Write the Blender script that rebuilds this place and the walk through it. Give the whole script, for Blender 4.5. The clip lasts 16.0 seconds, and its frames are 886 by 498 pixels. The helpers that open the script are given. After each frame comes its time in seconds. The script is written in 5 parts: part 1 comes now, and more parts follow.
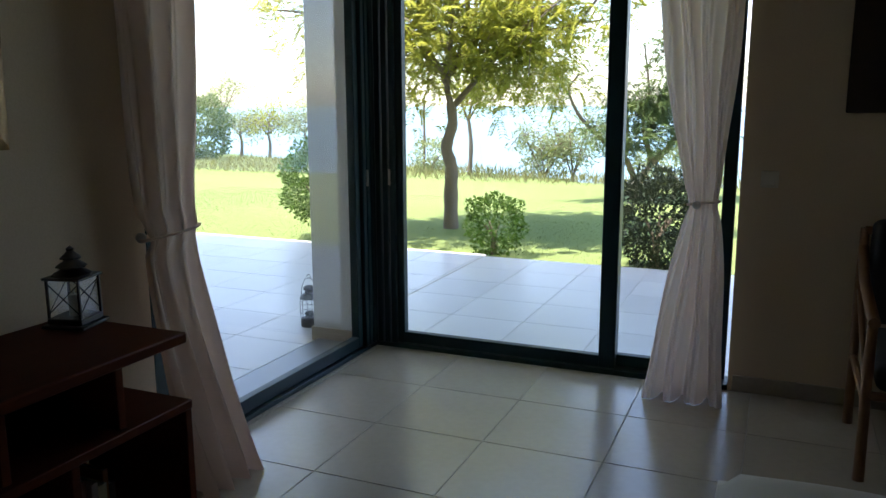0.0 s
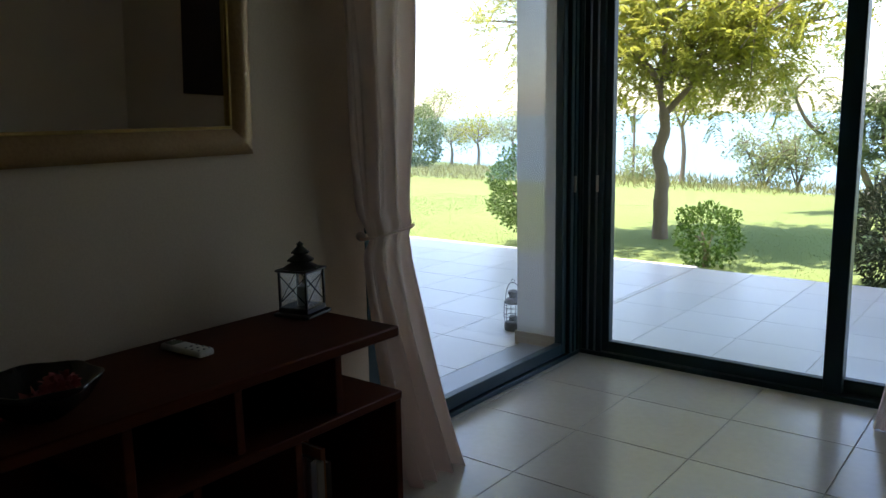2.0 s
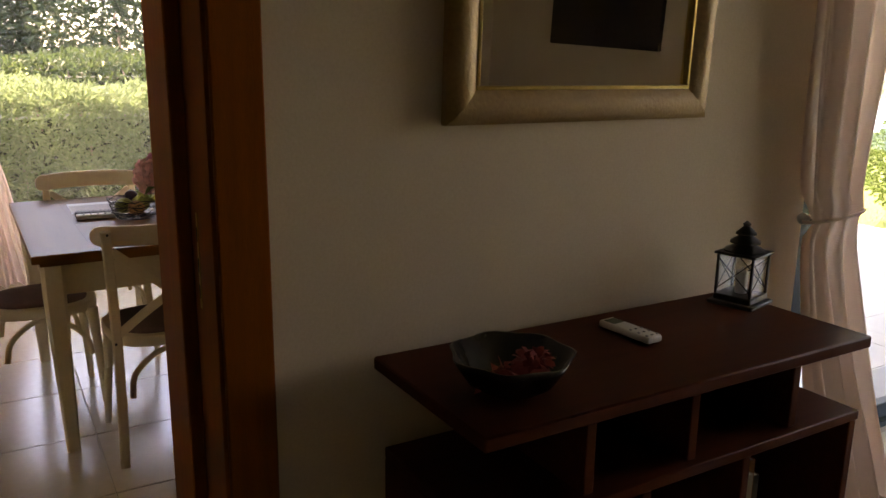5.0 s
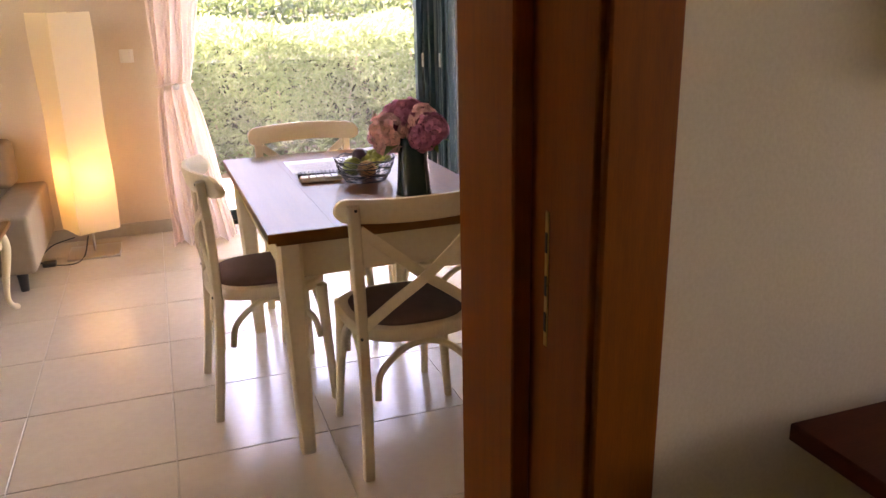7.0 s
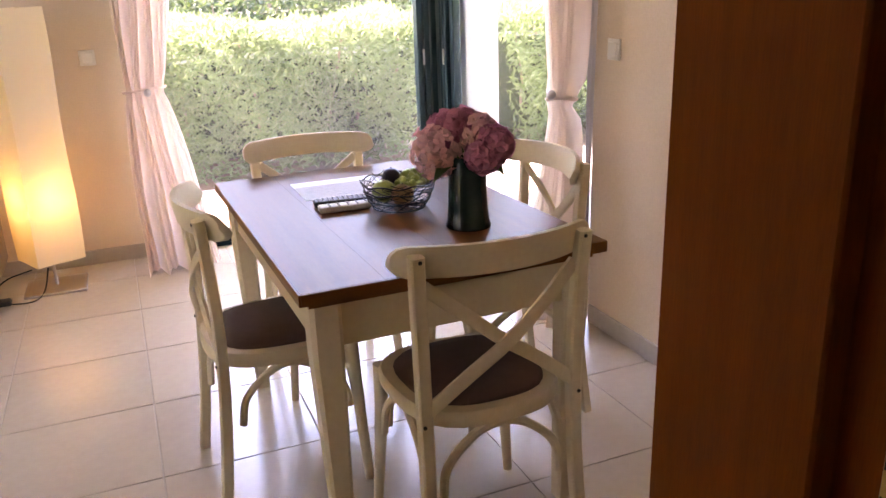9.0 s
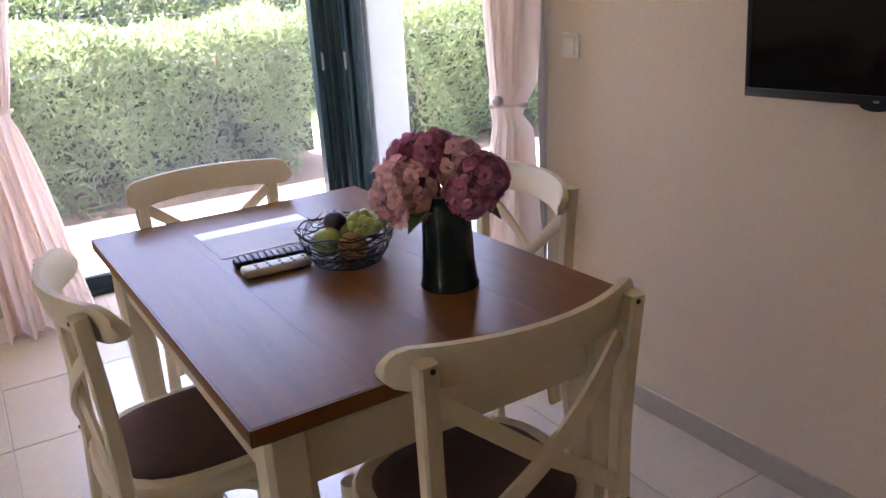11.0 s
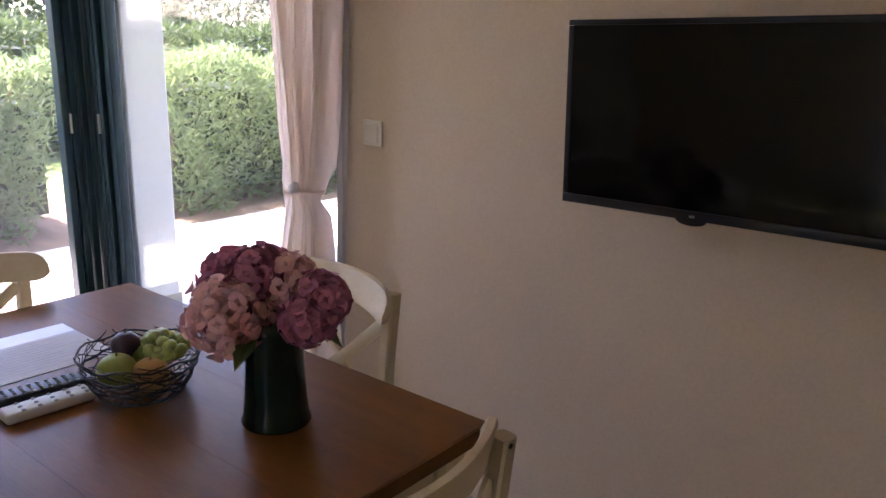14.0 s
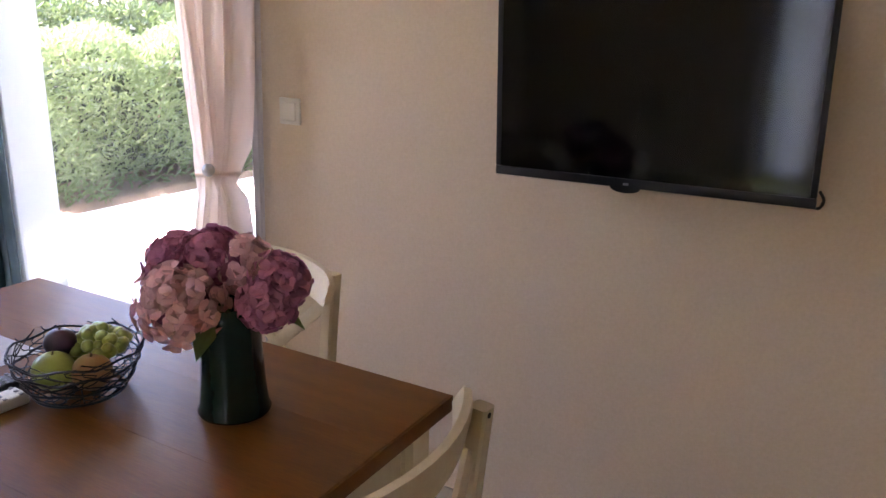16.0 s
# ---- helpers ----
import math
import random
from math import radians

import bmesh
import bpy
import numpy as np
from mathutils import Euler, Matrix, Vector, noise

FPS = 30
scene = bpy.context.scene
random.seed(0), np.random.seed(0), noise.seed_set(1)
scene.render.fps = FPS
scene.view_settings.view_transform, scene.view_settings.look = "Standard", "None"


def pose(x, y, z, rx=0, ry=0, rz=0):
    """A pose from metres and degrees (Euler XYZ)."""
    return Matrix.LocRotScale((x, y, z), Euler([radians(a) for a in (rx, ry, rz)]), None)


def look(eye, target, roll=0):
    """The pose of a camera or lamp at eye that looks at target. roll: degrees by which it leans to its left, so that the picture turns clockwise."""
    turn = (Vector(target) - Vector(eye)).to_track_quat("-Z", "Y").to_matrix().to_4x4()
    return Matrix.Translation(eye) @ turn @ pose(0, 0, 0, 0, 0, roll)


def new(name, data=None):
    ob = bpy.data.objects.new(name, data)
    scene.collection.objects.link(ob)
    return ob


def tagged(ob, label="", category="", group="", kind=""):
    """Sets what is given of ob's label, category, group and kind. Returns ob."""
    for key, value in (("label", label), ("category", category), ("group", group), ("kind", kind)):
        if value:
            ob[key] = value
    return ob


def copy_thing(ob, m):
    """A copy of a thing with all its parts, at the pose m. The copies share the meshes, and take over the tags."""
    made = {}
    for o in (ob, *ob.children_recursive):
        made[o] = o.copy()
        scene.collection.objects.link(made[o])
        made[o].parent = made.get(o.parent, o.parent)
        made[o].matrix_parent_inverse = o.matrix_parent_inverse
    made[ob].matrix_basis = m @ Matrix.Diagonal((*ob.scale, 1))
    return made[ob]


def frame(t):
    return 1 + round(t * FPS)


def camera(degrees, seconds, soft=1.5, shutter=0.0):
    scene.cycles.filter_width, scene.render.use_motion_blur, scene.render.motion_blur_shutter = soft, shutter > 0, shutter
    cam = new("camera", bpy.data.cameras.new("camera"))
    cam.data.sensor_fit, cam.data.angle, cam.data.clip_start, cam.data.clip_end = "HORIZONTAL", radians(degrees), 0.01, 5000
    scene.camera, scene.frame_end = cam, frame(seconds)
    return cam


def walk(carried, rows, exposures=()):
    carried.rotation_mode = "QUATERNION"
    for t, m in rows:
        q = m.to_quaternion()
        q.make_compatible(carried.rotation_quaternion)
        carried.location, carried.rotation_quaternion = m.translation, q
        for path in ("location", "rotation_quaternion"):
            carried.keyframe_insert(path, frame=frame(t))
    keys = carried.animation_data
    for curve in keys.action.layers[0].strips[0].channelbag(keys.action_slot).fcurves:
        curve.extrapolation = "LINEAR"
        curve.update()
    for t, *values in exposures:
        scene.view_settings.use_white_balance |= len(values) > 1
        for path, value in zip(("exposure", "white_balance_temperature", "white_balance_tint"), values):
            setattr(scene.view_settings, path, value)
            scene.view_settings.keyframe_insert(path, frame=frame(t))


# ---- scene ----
cam = camera(58.6, 16.0)
PATH = [
    (0, (0.371, 0.595, 1.382), (-0.404, 2.403, 1.016), -0.2),
    (0.5, (0.353, 0.606, 1.378), (-0.526, 2.368, 1.028), -0.3),
    (1, (0.353, 0.609, 1.378), (-0.638, 2.313, 1.041), -0.6),
    (1.5, (0.371, 0.596, 1.366), (-0.741, 2.226, 1.04), -0.8),
    (2, (0.371, 0.574, 1.368), (-0.846, 2.125, 1.029), -1.0),
    (2.5, (0.399, 0.531, 1.379), (-0.923, 1.987, 1.016), -1.2),
    (3, (0.377, 0.498, 1.365), (-1.03, 1.872, 0.999), -1.4),
    (3.5, (0.266, 0.481, 1.383), (-1.198, 1.787, 0.994), -0.7),
    (4, (0.136, 0.458, 1.378), (-1.391, 1.688, 0.986), -0.1),
    (4.2, (0.084, 0.447, 1.371), (-1.47, 1.644, 0.98), 0.1),
    (4.5, (0.016, 0.418, 1.384), (-1.575, 1.558, 0.972), 0.6),
    (5, (-0.096, 0.421, 1.39), (-1.777, 1.405, 0.933), 0.7),
    (5.2, (-0.16, 0.405, 1.383), (-1.863, 1.343, 0.913), 0.9),
    (7.3, (-0.931, 0.266, 1.376), (-2.732, 0.873, 0.753), -1.8),
    (7.5, (-1.005, 0.25, 1.377), (-2.802, 0.858, 0.746), -2.3),
    (8, (-1.159, 0.23, 1.368), (-2.949, 0.854, 0.73), -3.0),
    (8.5, (-1.303, 0.223, 1.35), (-3.083, 0.884, 0.723), -2.6),
    (9, (-1.434, 0.232, 1.346), (-3.196, 0.943, 0.723), -2.0),
    (9.2, (-1.479, 0.233, 1.351), (-3.23, 0.97, 0.726), -1.5),
    (11.3, (-2.057, 0.275, 1.329), (-3.671, 1.275, 0.7), -3.2),
    (11.5, (-2.087, 0.276, 1.332), (-3.701, 1.287, 0.722), -2.5),
    (12, (-2.132, 0.273, 1.35), (-3.742, 1.32, 0.794), 0.0),
    (12.5, (-2.175, 0.268, 1.365), (-3.765, 1.359, 0.833), 1.6),
    (13, (-2.213, 0.271, 1.385), (-3.73, 1.458, 0.847), 1.7),
    (13.5, (-2.242, 0.276, 1.388), (-3.633, 1.614, 0.864), 1.9),
    (14, (-2.252, 0.269, 1.402), (-3.49, 1.752, 0.882), 1.5),
    (14.5, (-2.268, 0.268, 1.402), (-3.385, 1.845, 0.886), 0.9),
    (15, (-2.316, 0.254, 1.389), (-3.337, 1.898, 0.882), 1.4),
    (15.5, (-2.345, 0.232, 1.386), (-3.328, 1.892, 0.856), 1.3),
    (16, (-2.361, 0.198, 1.387), (-3.347, 1.845, 0.826), 1.3),
]
EXPOSURES = [(0.0, 2.15, 6350, 19), (3.0, 2.1, 6650, 22), (4.0, 2.35, 7450, 27), (5.2, 3.65, 9400, 38), (7.3, 4.72, 8250, 44), (9.2, 4.55, 7500, 42), (11.5, 4.12, 6550, 38), (14.0, 3.76, 6600, 39), (15.0, 3.98, 6700, 40), (16.0, 4.32, 6650, 38)]
walk(cam, [(t, look(eye, target, roll)) for t, eye, target, roll in PATH], EXPOSURES)

# ---- daylight ----
SUN_FROM = Vector((-0.33, -0.16, 0.93)).normalized()
world = bpy.data.worlds.new("sky")
scene.world = world
world.use_nodes = True
wn = world.node_tree
sky = wn.nodes.new("ShaderNodeTexSky")
sky.sky_type = "NISHITA"
sky.sun_disc = False
sky.sun_elevation = math.asin(SUN_FROM.z)
sky.sun_rotation = math.atan2(SUN_FROM.x, SUN_FROM.y)
sky.dust_density = 1.0
wn.links.new(sky.outputs[0], wn.nodes["Background"].inputs[0])
wn.nodes["Background"].inputs[1].default_value = 0.15
sun_data = bpy.data.lights.new("sun", "SUN")
sun_data.energy, sun_data.angle, sun_data.color = 3.2, radians(0.6), (1.0, 0.95, 0.86)
new("sun", sun_data).matrix_world = look(SUN_FROM * 30, (0, 0, 0))


# ---- materials ----
def mat(name, base, second=None, rough=0.6, scale=6.0, fine=60.0, bump=0.0, metal=0.0, mix=0.5, stretch=(1, 1, 1), vary=0.0, island=0.0,
        spec=0.5, clear=0.0, coords="Object"):
    """A procedural surface: a large stain and a fine grain between two colours, relief, and a shade that varies from piece to piece."""
    m = bpy.data.materials.new(name)
    m.use_nodes = True
    n, l = m.node_tree.nodes, m.node_tree.links
    b = n["Principled BSDF"]
    b.inputs["Roughness"].default_value, b.inputs["Metallic"].default_value = rough, metal
    b.inputs["Specular IOR Level"].default_value, b.inputs["Coat Weight"].default_value = spec, clear
    second = second or tuple(c * 0.8 for c in base)
    tc, mp = n.new("ShaderNodeTexCoord"), n.new("ShaderNodeMapping")
    mp.inputs["Scale"].default_value = stretch
    l.new(tc.outputs[coords], mp.inputs[0])
    big, small = n.new("ShaderNodeTexNoise"), n.new("ShaderNodeTexNoise")
    big.inputs["Scale"].default_value, big.inputs["Detail"].default_value = scale, 5
    small.inputs["Scale"].default_value, small.inputs["Detail"].default_value = fine, 3
    l.new(mp.outputs[0], big.inputs[0]), l.new(mp.outputs[0], small.inputs[0])
    add = n.new("ShaderNodeMath")
    add.operation = "MULTIPLY_ADD"
    add.inputs[1].default_value = 0.5
    half = n.new("ShaderNodeMath")
    half.operation = "MULTIPLY"
    half.inputs[1].default_value = 0.5
    l.new(small.outputs[0], half.inputs[0]), l.new(big.outputs[0], add.inputs[0]), l.new(half.outputs[0], add.inputs[2])
    ramp = n.new("ShaderNodeValToRGB")
    ramp.color_ramp.elements[0].position, ramp.color_ramp.elements[1].position = 0.5 - mix * 0.4, 0.5 + mix * 0.4
    ramp.color_ramp.elements[0].color, ramp.color_ramp.elements[1].color = (*second, 1), (*base, 1)
    l.new(add.outputs[0], ramp.inputs[0])
    colour = ramp.outputs[0]
    for amount, kind, out in ((vary, "ShaderNodeObjectInfo", "Random"), (island, "ShaderNodeNewGeometry", "Random Per Island")):
        if amount:
            src, mr, hsv = n.new(kind), n.new("ShaderNodeMapRange"), n.new("ShaderNodeHueSaturation")
            mr.inputs["To Min"].default_value, mr.inputs["To Max"].default_value = 1 - amount, 1 + amount
            l.new(src.outputs[out], mr.inputs[0]), l.new(mr.outputs[0], hsv.inputs["Value"]), l.new(colour, hsv.inputs["Color"])
            colour = hsv.outputs[0]
    l.new(colour, b.inputs["Base Color"])
    if bump:
        bp = n.new("ShaderNodeBump")
        bp.inputs["Strength"].default_value, bp.inputs["Distance"].default_value = bump, 0.004
        l.new(add.outputs[0], bp.inputs["Height"]), l.new(bp.outputs[0], b.inputs["Normal"])
    return m


def thin(m, colour, weight):
    """Lets light through a thin sheet: cloth, paper or a leaf."""
    n, l = m.node_tree.nodes, m.node_tree.links
    b, out = n["Principled BSDF"], n["Material Output"]
    tr, mx = n.new("ShaderNodeBsdfTranslucent"), n.new("ShaderNodeMixShader")
    tr.inputs[0].default_value = (*colour, 1)
    mx.inputs[0].default_value = weight
    l.new(b.outputs[0], mx.inputs[1]), l.new(tr.outputs[0], mx.inputs[2]), l.new(mx.outputs[0], out.inputs[0])
    return m


def pane_glass(name, veil=0.0):
    """Clear glass with a sheen that grows at flat angles, and an added thin film that scatters daylight as glare haze.
    """
    m = bpy.data.materials.new(name)
    m.use_nodes = True
    n, l = m.node_tree.nodes, m.node_tree.links
    clear, gloss, mx = n.new("ShaderNodeBsdfTransparent"), n.new("ShaderNodeBsdfGlossy"), n.new("ShaderNodeMixShader")
    lw, power, scale = n.new("ShaderNodeLayerWeight"), n.new("ShaderNodeMath"), n.new("ShaderNodeMath")
    power.operation, power.inputs[1].default_value = "POWER", 4.0
    scale.operation, scale.inputs[1].default_value, scale.inputs[2].default_value = "MULTIPLY_ADD", 0.6, 0.02
    clear.inputs[0].default_value = (0.98, 0.99, 0.985, 1)
    gloss.inputs["Roughness"].default_value = 0.02
    l.new(lw.outputs["Facing"], power.inputs[0]), l.new(power.outputs[0], scale.inputs[0]), l.new(scale.outputs[0], mx.inputs[0])
    l.new(clear.outputs[0], mx.inputs[1]), l.new(gloss.outputs[0], mx.inputs[2])
    last = mx.outputs[0]
    # patchy translucent film, added to wash out the view like veiling glare
    if veil:
        film, over, patches, amount = n.new("ShaderNodeBsdfTranslucent"), n.new("ShaderNodeMixShader"), n.new("ShaderNodeTexNoise"), n.new("ShaderNodeMath")
        film.inputs[0].default_value = (0.93, 0.95, 1.0, 1)
        patches.inputs["Scale"].default_value = 1.3
        amount.operation, amount.inputs[1].default_value, amount.inputs[2].default_value = "MULTIPLY_ADD", veil, veil * 0.5
        l.new(patches.outputs[0], amount.inputs[0]), l.new(amount.outputs[0], over.inputs[0])
        l.new(last, over.inputs[1]), l.new(film.outputs[0], over.inputs[2])
        last = over.outputs[0]
    l.new(last, n["Material Output"].inputs[0])
    return m


PLASTER = mat("cream_plaster", (0.69, 0.56, 0.405), (0.61, 0.485, 0.34), rough=0.85, scale=2.2, fine=140, bump=0.25, spec=0.2, coords="Object")
CEILING = mat("ceiling_paint", (0.76, 0.73, 0.66), (0.72, 0.69, 0.62), rough=0.9, scale=1.2, fine=90, bump=0.15, spec=0.2)
WHITE_PLASTER = mat("white_outdoor_plaster", (0.78, 0.78, 0.76), (0.70, 0.70, 0.69), rough=0.9, scale=2.5, fine=160, bump=0.5, spec=0.2)
TILE = mat("beige_floor_tile", (0.62, 0.54, 0.43), (0.53, 0.455, 0.355), rough=0.21, scale=3.5, fine=26, bump=0.03, vary=0.04, mix=0.8, spec=0.8)
TERRACE_TILE = mat("grey_terrace_tile", (0.69, 0.685, 0.67), (0.61, 0.605, 0.59), rough=0.32, scale=2.5, fine=40, bump=0.05, vary=0.06, mix=0.6)
GROUT = mat("pale_grout", (0.52, 0.47, 0.39), (0.42, 0.38, 0.31), rough=0.9, scale=8)
SKIRTING = mat("beige_skirting_tile", (0.43, 0.37, 0.29), (0.36, 0.31, 0.24), rough=0.35, scale=3, fine=40)
SILL = mat("grey_threshold_stone", (0.30, 0.31, 0.33), (0.20, 0.21, 0.23), rough=0.3, scale=10, fine=120, mix=0.9)
ALU = mat("dark_green_aluminium", (0.008, 0.030, 0.034), (0.006, 0.022, 0.027), rough=0.40, scale=5, fine=200, spec=0.28)
GLASS = pane_glass("window_glass")
# dining panes carry the added haze film over the hedge view
VEILED_GLASS = pane_glass("veiled_window_glass", 0.011)
CURTAIN = thin(mat("cream_curtain_cloth", (0.80, 0.67, 0.58), (0.74, 0.61, 0.52), rough=0.9, scale=8, fine=420, bump=0.2, spec=0.1), (0.84, 0.69, 0.60), 0.40)
OAK = mat("orange_oak_veneer", (0.285, 0.076, 0.004), (0.165, 0.042, 0.003), rough=0.55, spec=0.08, scale=5, fine=60, bump=0.06, stretch=(9, 9, 0.5), mix=0.7)
DARK_WOOD = mat("dark_reddish_stained_wood", (0.115, 0.027, 0.009), (0.055, 0.013, 0.005), rough=0.50, spec=0.05, scale=4, fine=50, bump=0.08, stretch=(10, 0.8, 10), mix=0.8)
GILT = mat("gilded_frame", (0.40, 0.245, 0.095), (0.20, 0.110, 0.038), rough=0.45, scale=9, fine=90, bump=0.5, metal=0.35, mix=0.9)
BLACK_METAL = mat("black_painted_metal", (0.016, 0.014, 0.013), (0.028, 0.018, 0.012), rough=0.45, scale=14, fine=140, bump=0.2)
GREY_METAL = mat("weathered_grey_metal", (0.14, 0.14, 0.14), (0.08, 0.075, 0.07), rough=0.5, scale=18, fine=140, metal=0.4)
CREAM_PAINT = mat("cream_painted_wood", (0.74, 0.63, 0.43), (0.66, 0.54, 0.34), rough=0.48, scale=5, fine=70, bump=0.10, mix=0.6)
TABLE_WOOD = mat("brown_table_wood", (0.235, 0.088, 0.012), (0.130, 0.045, 0.007), rough=0.34, spec=0.16, scale=3.5, fine=45, bump=0.06, stretch=(0.7, 9, 9), mix=0.75, vary=0.03)
SEAT_CLOTH = mat("brown_woven_seat", (0.145, 0.080, 0.062), (0.085, 0.045, 0.036), rough=0.85, scale=30, fine=320, bump=0.6, mix=0.8)
TV_PLASTIC = mat("black_gloss_plastic", (0.006, 0.006, 0.007), (0.009, 0.009, 0.010), rough=0.32, scale=4, spec=0.3)
TV_SCREEN = mat("black_screen", (0.0015, 0.0015, 0.002), (0.002, 0.002, 0.0025), rough=0.08, scale=3, spec=0.3)
SWITCH = mat("white_switch_plastic", (0.74, 0.70, 0.62), (0.70, 0.66, 0.58), rough=0.35, scale=6)
REMOTE_WHITE = mat("white_remote_plastic", (0.74, 0.72, 0.66), (0.66, 0.64, 0.58), rough=0.4, scale=12)
REMOTE_BLACK = mat("black_remote_plastic", (0.020, 0.020, 0.022), rough=0.4, scale=12)
BUTTON_GREY = mat("grey_rubber_button", (0.30, 0.30, 0.30), rough=0.6, scale=12)
PAPER = mat("printed_paper", (0.72, 0.71, 0.68), (0.68, 0.67, 0.64), rough=0.30, scale=4)
INK = mat("grey_print", (0.42, 0.42, 0.43), rough=0.6, scale=5)
VASE = mat("dark_green_glaze", (0.005, 0.016, 0.013), (0.009, 0.024, 0.019), rough=0.14, scale=7, clear=0.05, spec=0.35)
WIRE = mat("dark_wire", (0.035, 0.032, 0.030), rough=0.4, metal=0.6, scale=20)
STEEL = mat("brushed_steel", (0.50, 0.46, 0.40), (0.42, 0.38, 0.33), rough=0.35, metal=1.0, scale=6, fine=120, stretch=(1, 20, 1))
SHADE_PAPER = thin(mat("rice_paper", (0.80, 0.74, 0.62), (0.74, 0.68, 0.56), rough=0.9, scale=9, fine=180, bump=0.3, spec=0.1), (0.92, 0.74, 0.42), 0.55)
BLACK_RUBBER = mat("black_cable", (0.012, 0.012, 0.012), rough=0.6, scale=20)
SOFA_CLOTH = mat("beige_sofa_cloth", (0.33, 0.255, 0.185), (0.26, 0.20, 0.14), rough=0.9, scale=14, fine=300, bump=0.5)
BEDDING = mat("white_bed_linen", (0.78, 0.75, 0.72), (0.72, 0.69, 0.66), rough=0.9, scale=4, fine=300, bump=0.15, spec=0.1)
BAMBOO = mat("bamboo_cane", (0.27, 0.125, 0.045), (0.18, 0.075, 0.028), rough=0.45, scale=8, fine=60, stretch=(8, 8, 1))
DARK_CLOTH = mat("black_cloth", (0.018, 0.016, 0.017), (0.03, 0.026, 0.027), rough=0.95, scale=12, fine=260, bump=0.4)
CANVAS = mat("dark_painting", (0.050, 0.026, 0.016), (0.018, 0.012, 0.010), rough=0.7, scale=3, fine=30, mix=0.8)
BOWL_GLASS = mat("dark_glazed_bowl", (0.014, 0.010, 0.009), (0.028, 0.020, 0.017), rough=0.22, scale=9, clear=0.1, spec=0.3)
PETAL_RED = mat("red_potpourri", (0.42, 0.060, 0.048), (0.30, 0.035, 0.030), rough=0.7, scale=18)
BARK = mat("grey_bark", (0.29, 0.225, 0.160), (0.130, 0.098, 0.070), rough=0.95, scale=7, fine=40, bump=1.0, stretch=(1, 1, 0.4), mix=0.8)
LAWN = mat("lawn", (0.200, 0.250, 0.085), (0.150, 0.200, 0.060), rough=0.95, scale=0.5, fine=14, bump=0.4, mix=0.7, spec=0.1)
SOIL = mat("dry_soil", (0.24, 0.17, 0.11), (0.15, 0.105, 0.07), rough=0.95, scale=3, fine=40, bump=0.6)


def leafy(name, base, second, island=0.35, light=0.35):
    m = mat(name, base, second, rough=0.5, scale=1.2, fine=25, island=island, mix=0.8, spec=0.28)
    return thin(m, tuple(min(1, c * 1.5) for c in base), light)


OLEANDER = leafy("oleander_leaf", (0.150, 0.205, 0.088), (0.098, 0.145, 0.060), light=0.5)
BACK_LEAF = leafy("far_hedge_leaf", (0.062, 0.095, 0.030), (0.038, 0.064, 0.022), light=0.35)
FAR_TREE_LEAF = leafy("far_tree_leaf", (0.050, 0.078, 0.036), (0.032, 0.052, 0.024), light=0.3)
MIMOSA = leafy("yellow_green_leaf", (0.290, 0.290, 0.046), (0.190, 0.220, 0.038), light=0.62)
MIMOSA_DARK = leafy("green_leaf", (0.140, 0.185, 0.065), (0.090, 0.130, 0.046), light=0.5)
GLOSSY_LEAF = leafy("glossy_citrus_leaf", (0.082, 0.150, 0.022), (0.048, 0.094, 0.015), light=0.35)
OLIVE_LEAF = leafy("grey_green_leaf", (0.280, 0.310, 0.150), (0.190, 0.225, 0.100), light=0.55)
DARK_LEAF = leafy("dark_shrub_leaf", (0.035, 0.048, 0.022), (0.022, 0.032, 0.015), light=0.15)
DRY_GRASS = leafy("dry_grass_blade", (0.23, 0.215, 0.085), (0.15, 0.155, 0.055))
LAWN_BLADE = leafy("lawn_blade", (0.205, 0.26, 0.085), (0.150, 0.205, 0.060))
PINK_A = thin(mat("pale_pink_petal", (0.88, 0.58, 0.55), (0.78, 0.42, 0.43), rough=0.7, scale=25, island=0.35), (0.8, 0.45, 0.44), 0.3)
PINK_B = thin(mat("mauve_pink_petal", (0.68, 0.29, 0.40), (0.46, 0.14, 0.24), rough=0.7, scale=25, island=0.35), (0.6, 0.22, 0.33), 0.3)
# darkened mauve: the shade between petals, put into a colour
BLOOM_SHADE = mat("bloom_shade_mauve", (0.30, 0.090, 0.150), (0.20, 0.055, 0.10), rough=0.8, scale=30)
MIRROR = bpy.data.materials.new("mirror_glass")
MIRROR.use_nodes = True
MIRROR.node_tree.nodes["Principled BSDF"].inputs["Metallic"].default_value = 1.0
MIRROR.node_tree.nodes["Principled BSDF"].inputs["Roughness"].default_value = 0.01
MIRROR.node_tree.nodes["Principled BSDF"].inputs["Base Color"].default_value = (0.86, 0.87, 0.86, 1)
SEA = mat("sea_water", (0.19, 0.29, 0.34), (0.165, 0.265, 0.32), rough=0.7, scale=0.01, fine=0.2, spec=0.05)


# ---- shaping helpers ----
def box(bm, a, b, bevel=0.0, seg=1):
    """An upright block between two corners, its edges rounded by bevel."""
    size = [abs(q - p) for p, q in zip(a, b)]
    mid = [(p + q) / 2 for p, q in zip(a, b)]
    made = bmesh.ops.create_cube(bm, size=1, matrix=Matrix.Translation(mid) @ Matrix.Diagonal((*size, 1)))
    if bevel:
        es = list({e for v in made["verts"] for e in v.link_edges})
        bmesh.ops.bevel(bm, geom=es, offset=bevel, segments=seg, affect="EDGES", profile=0.5)
    return bm


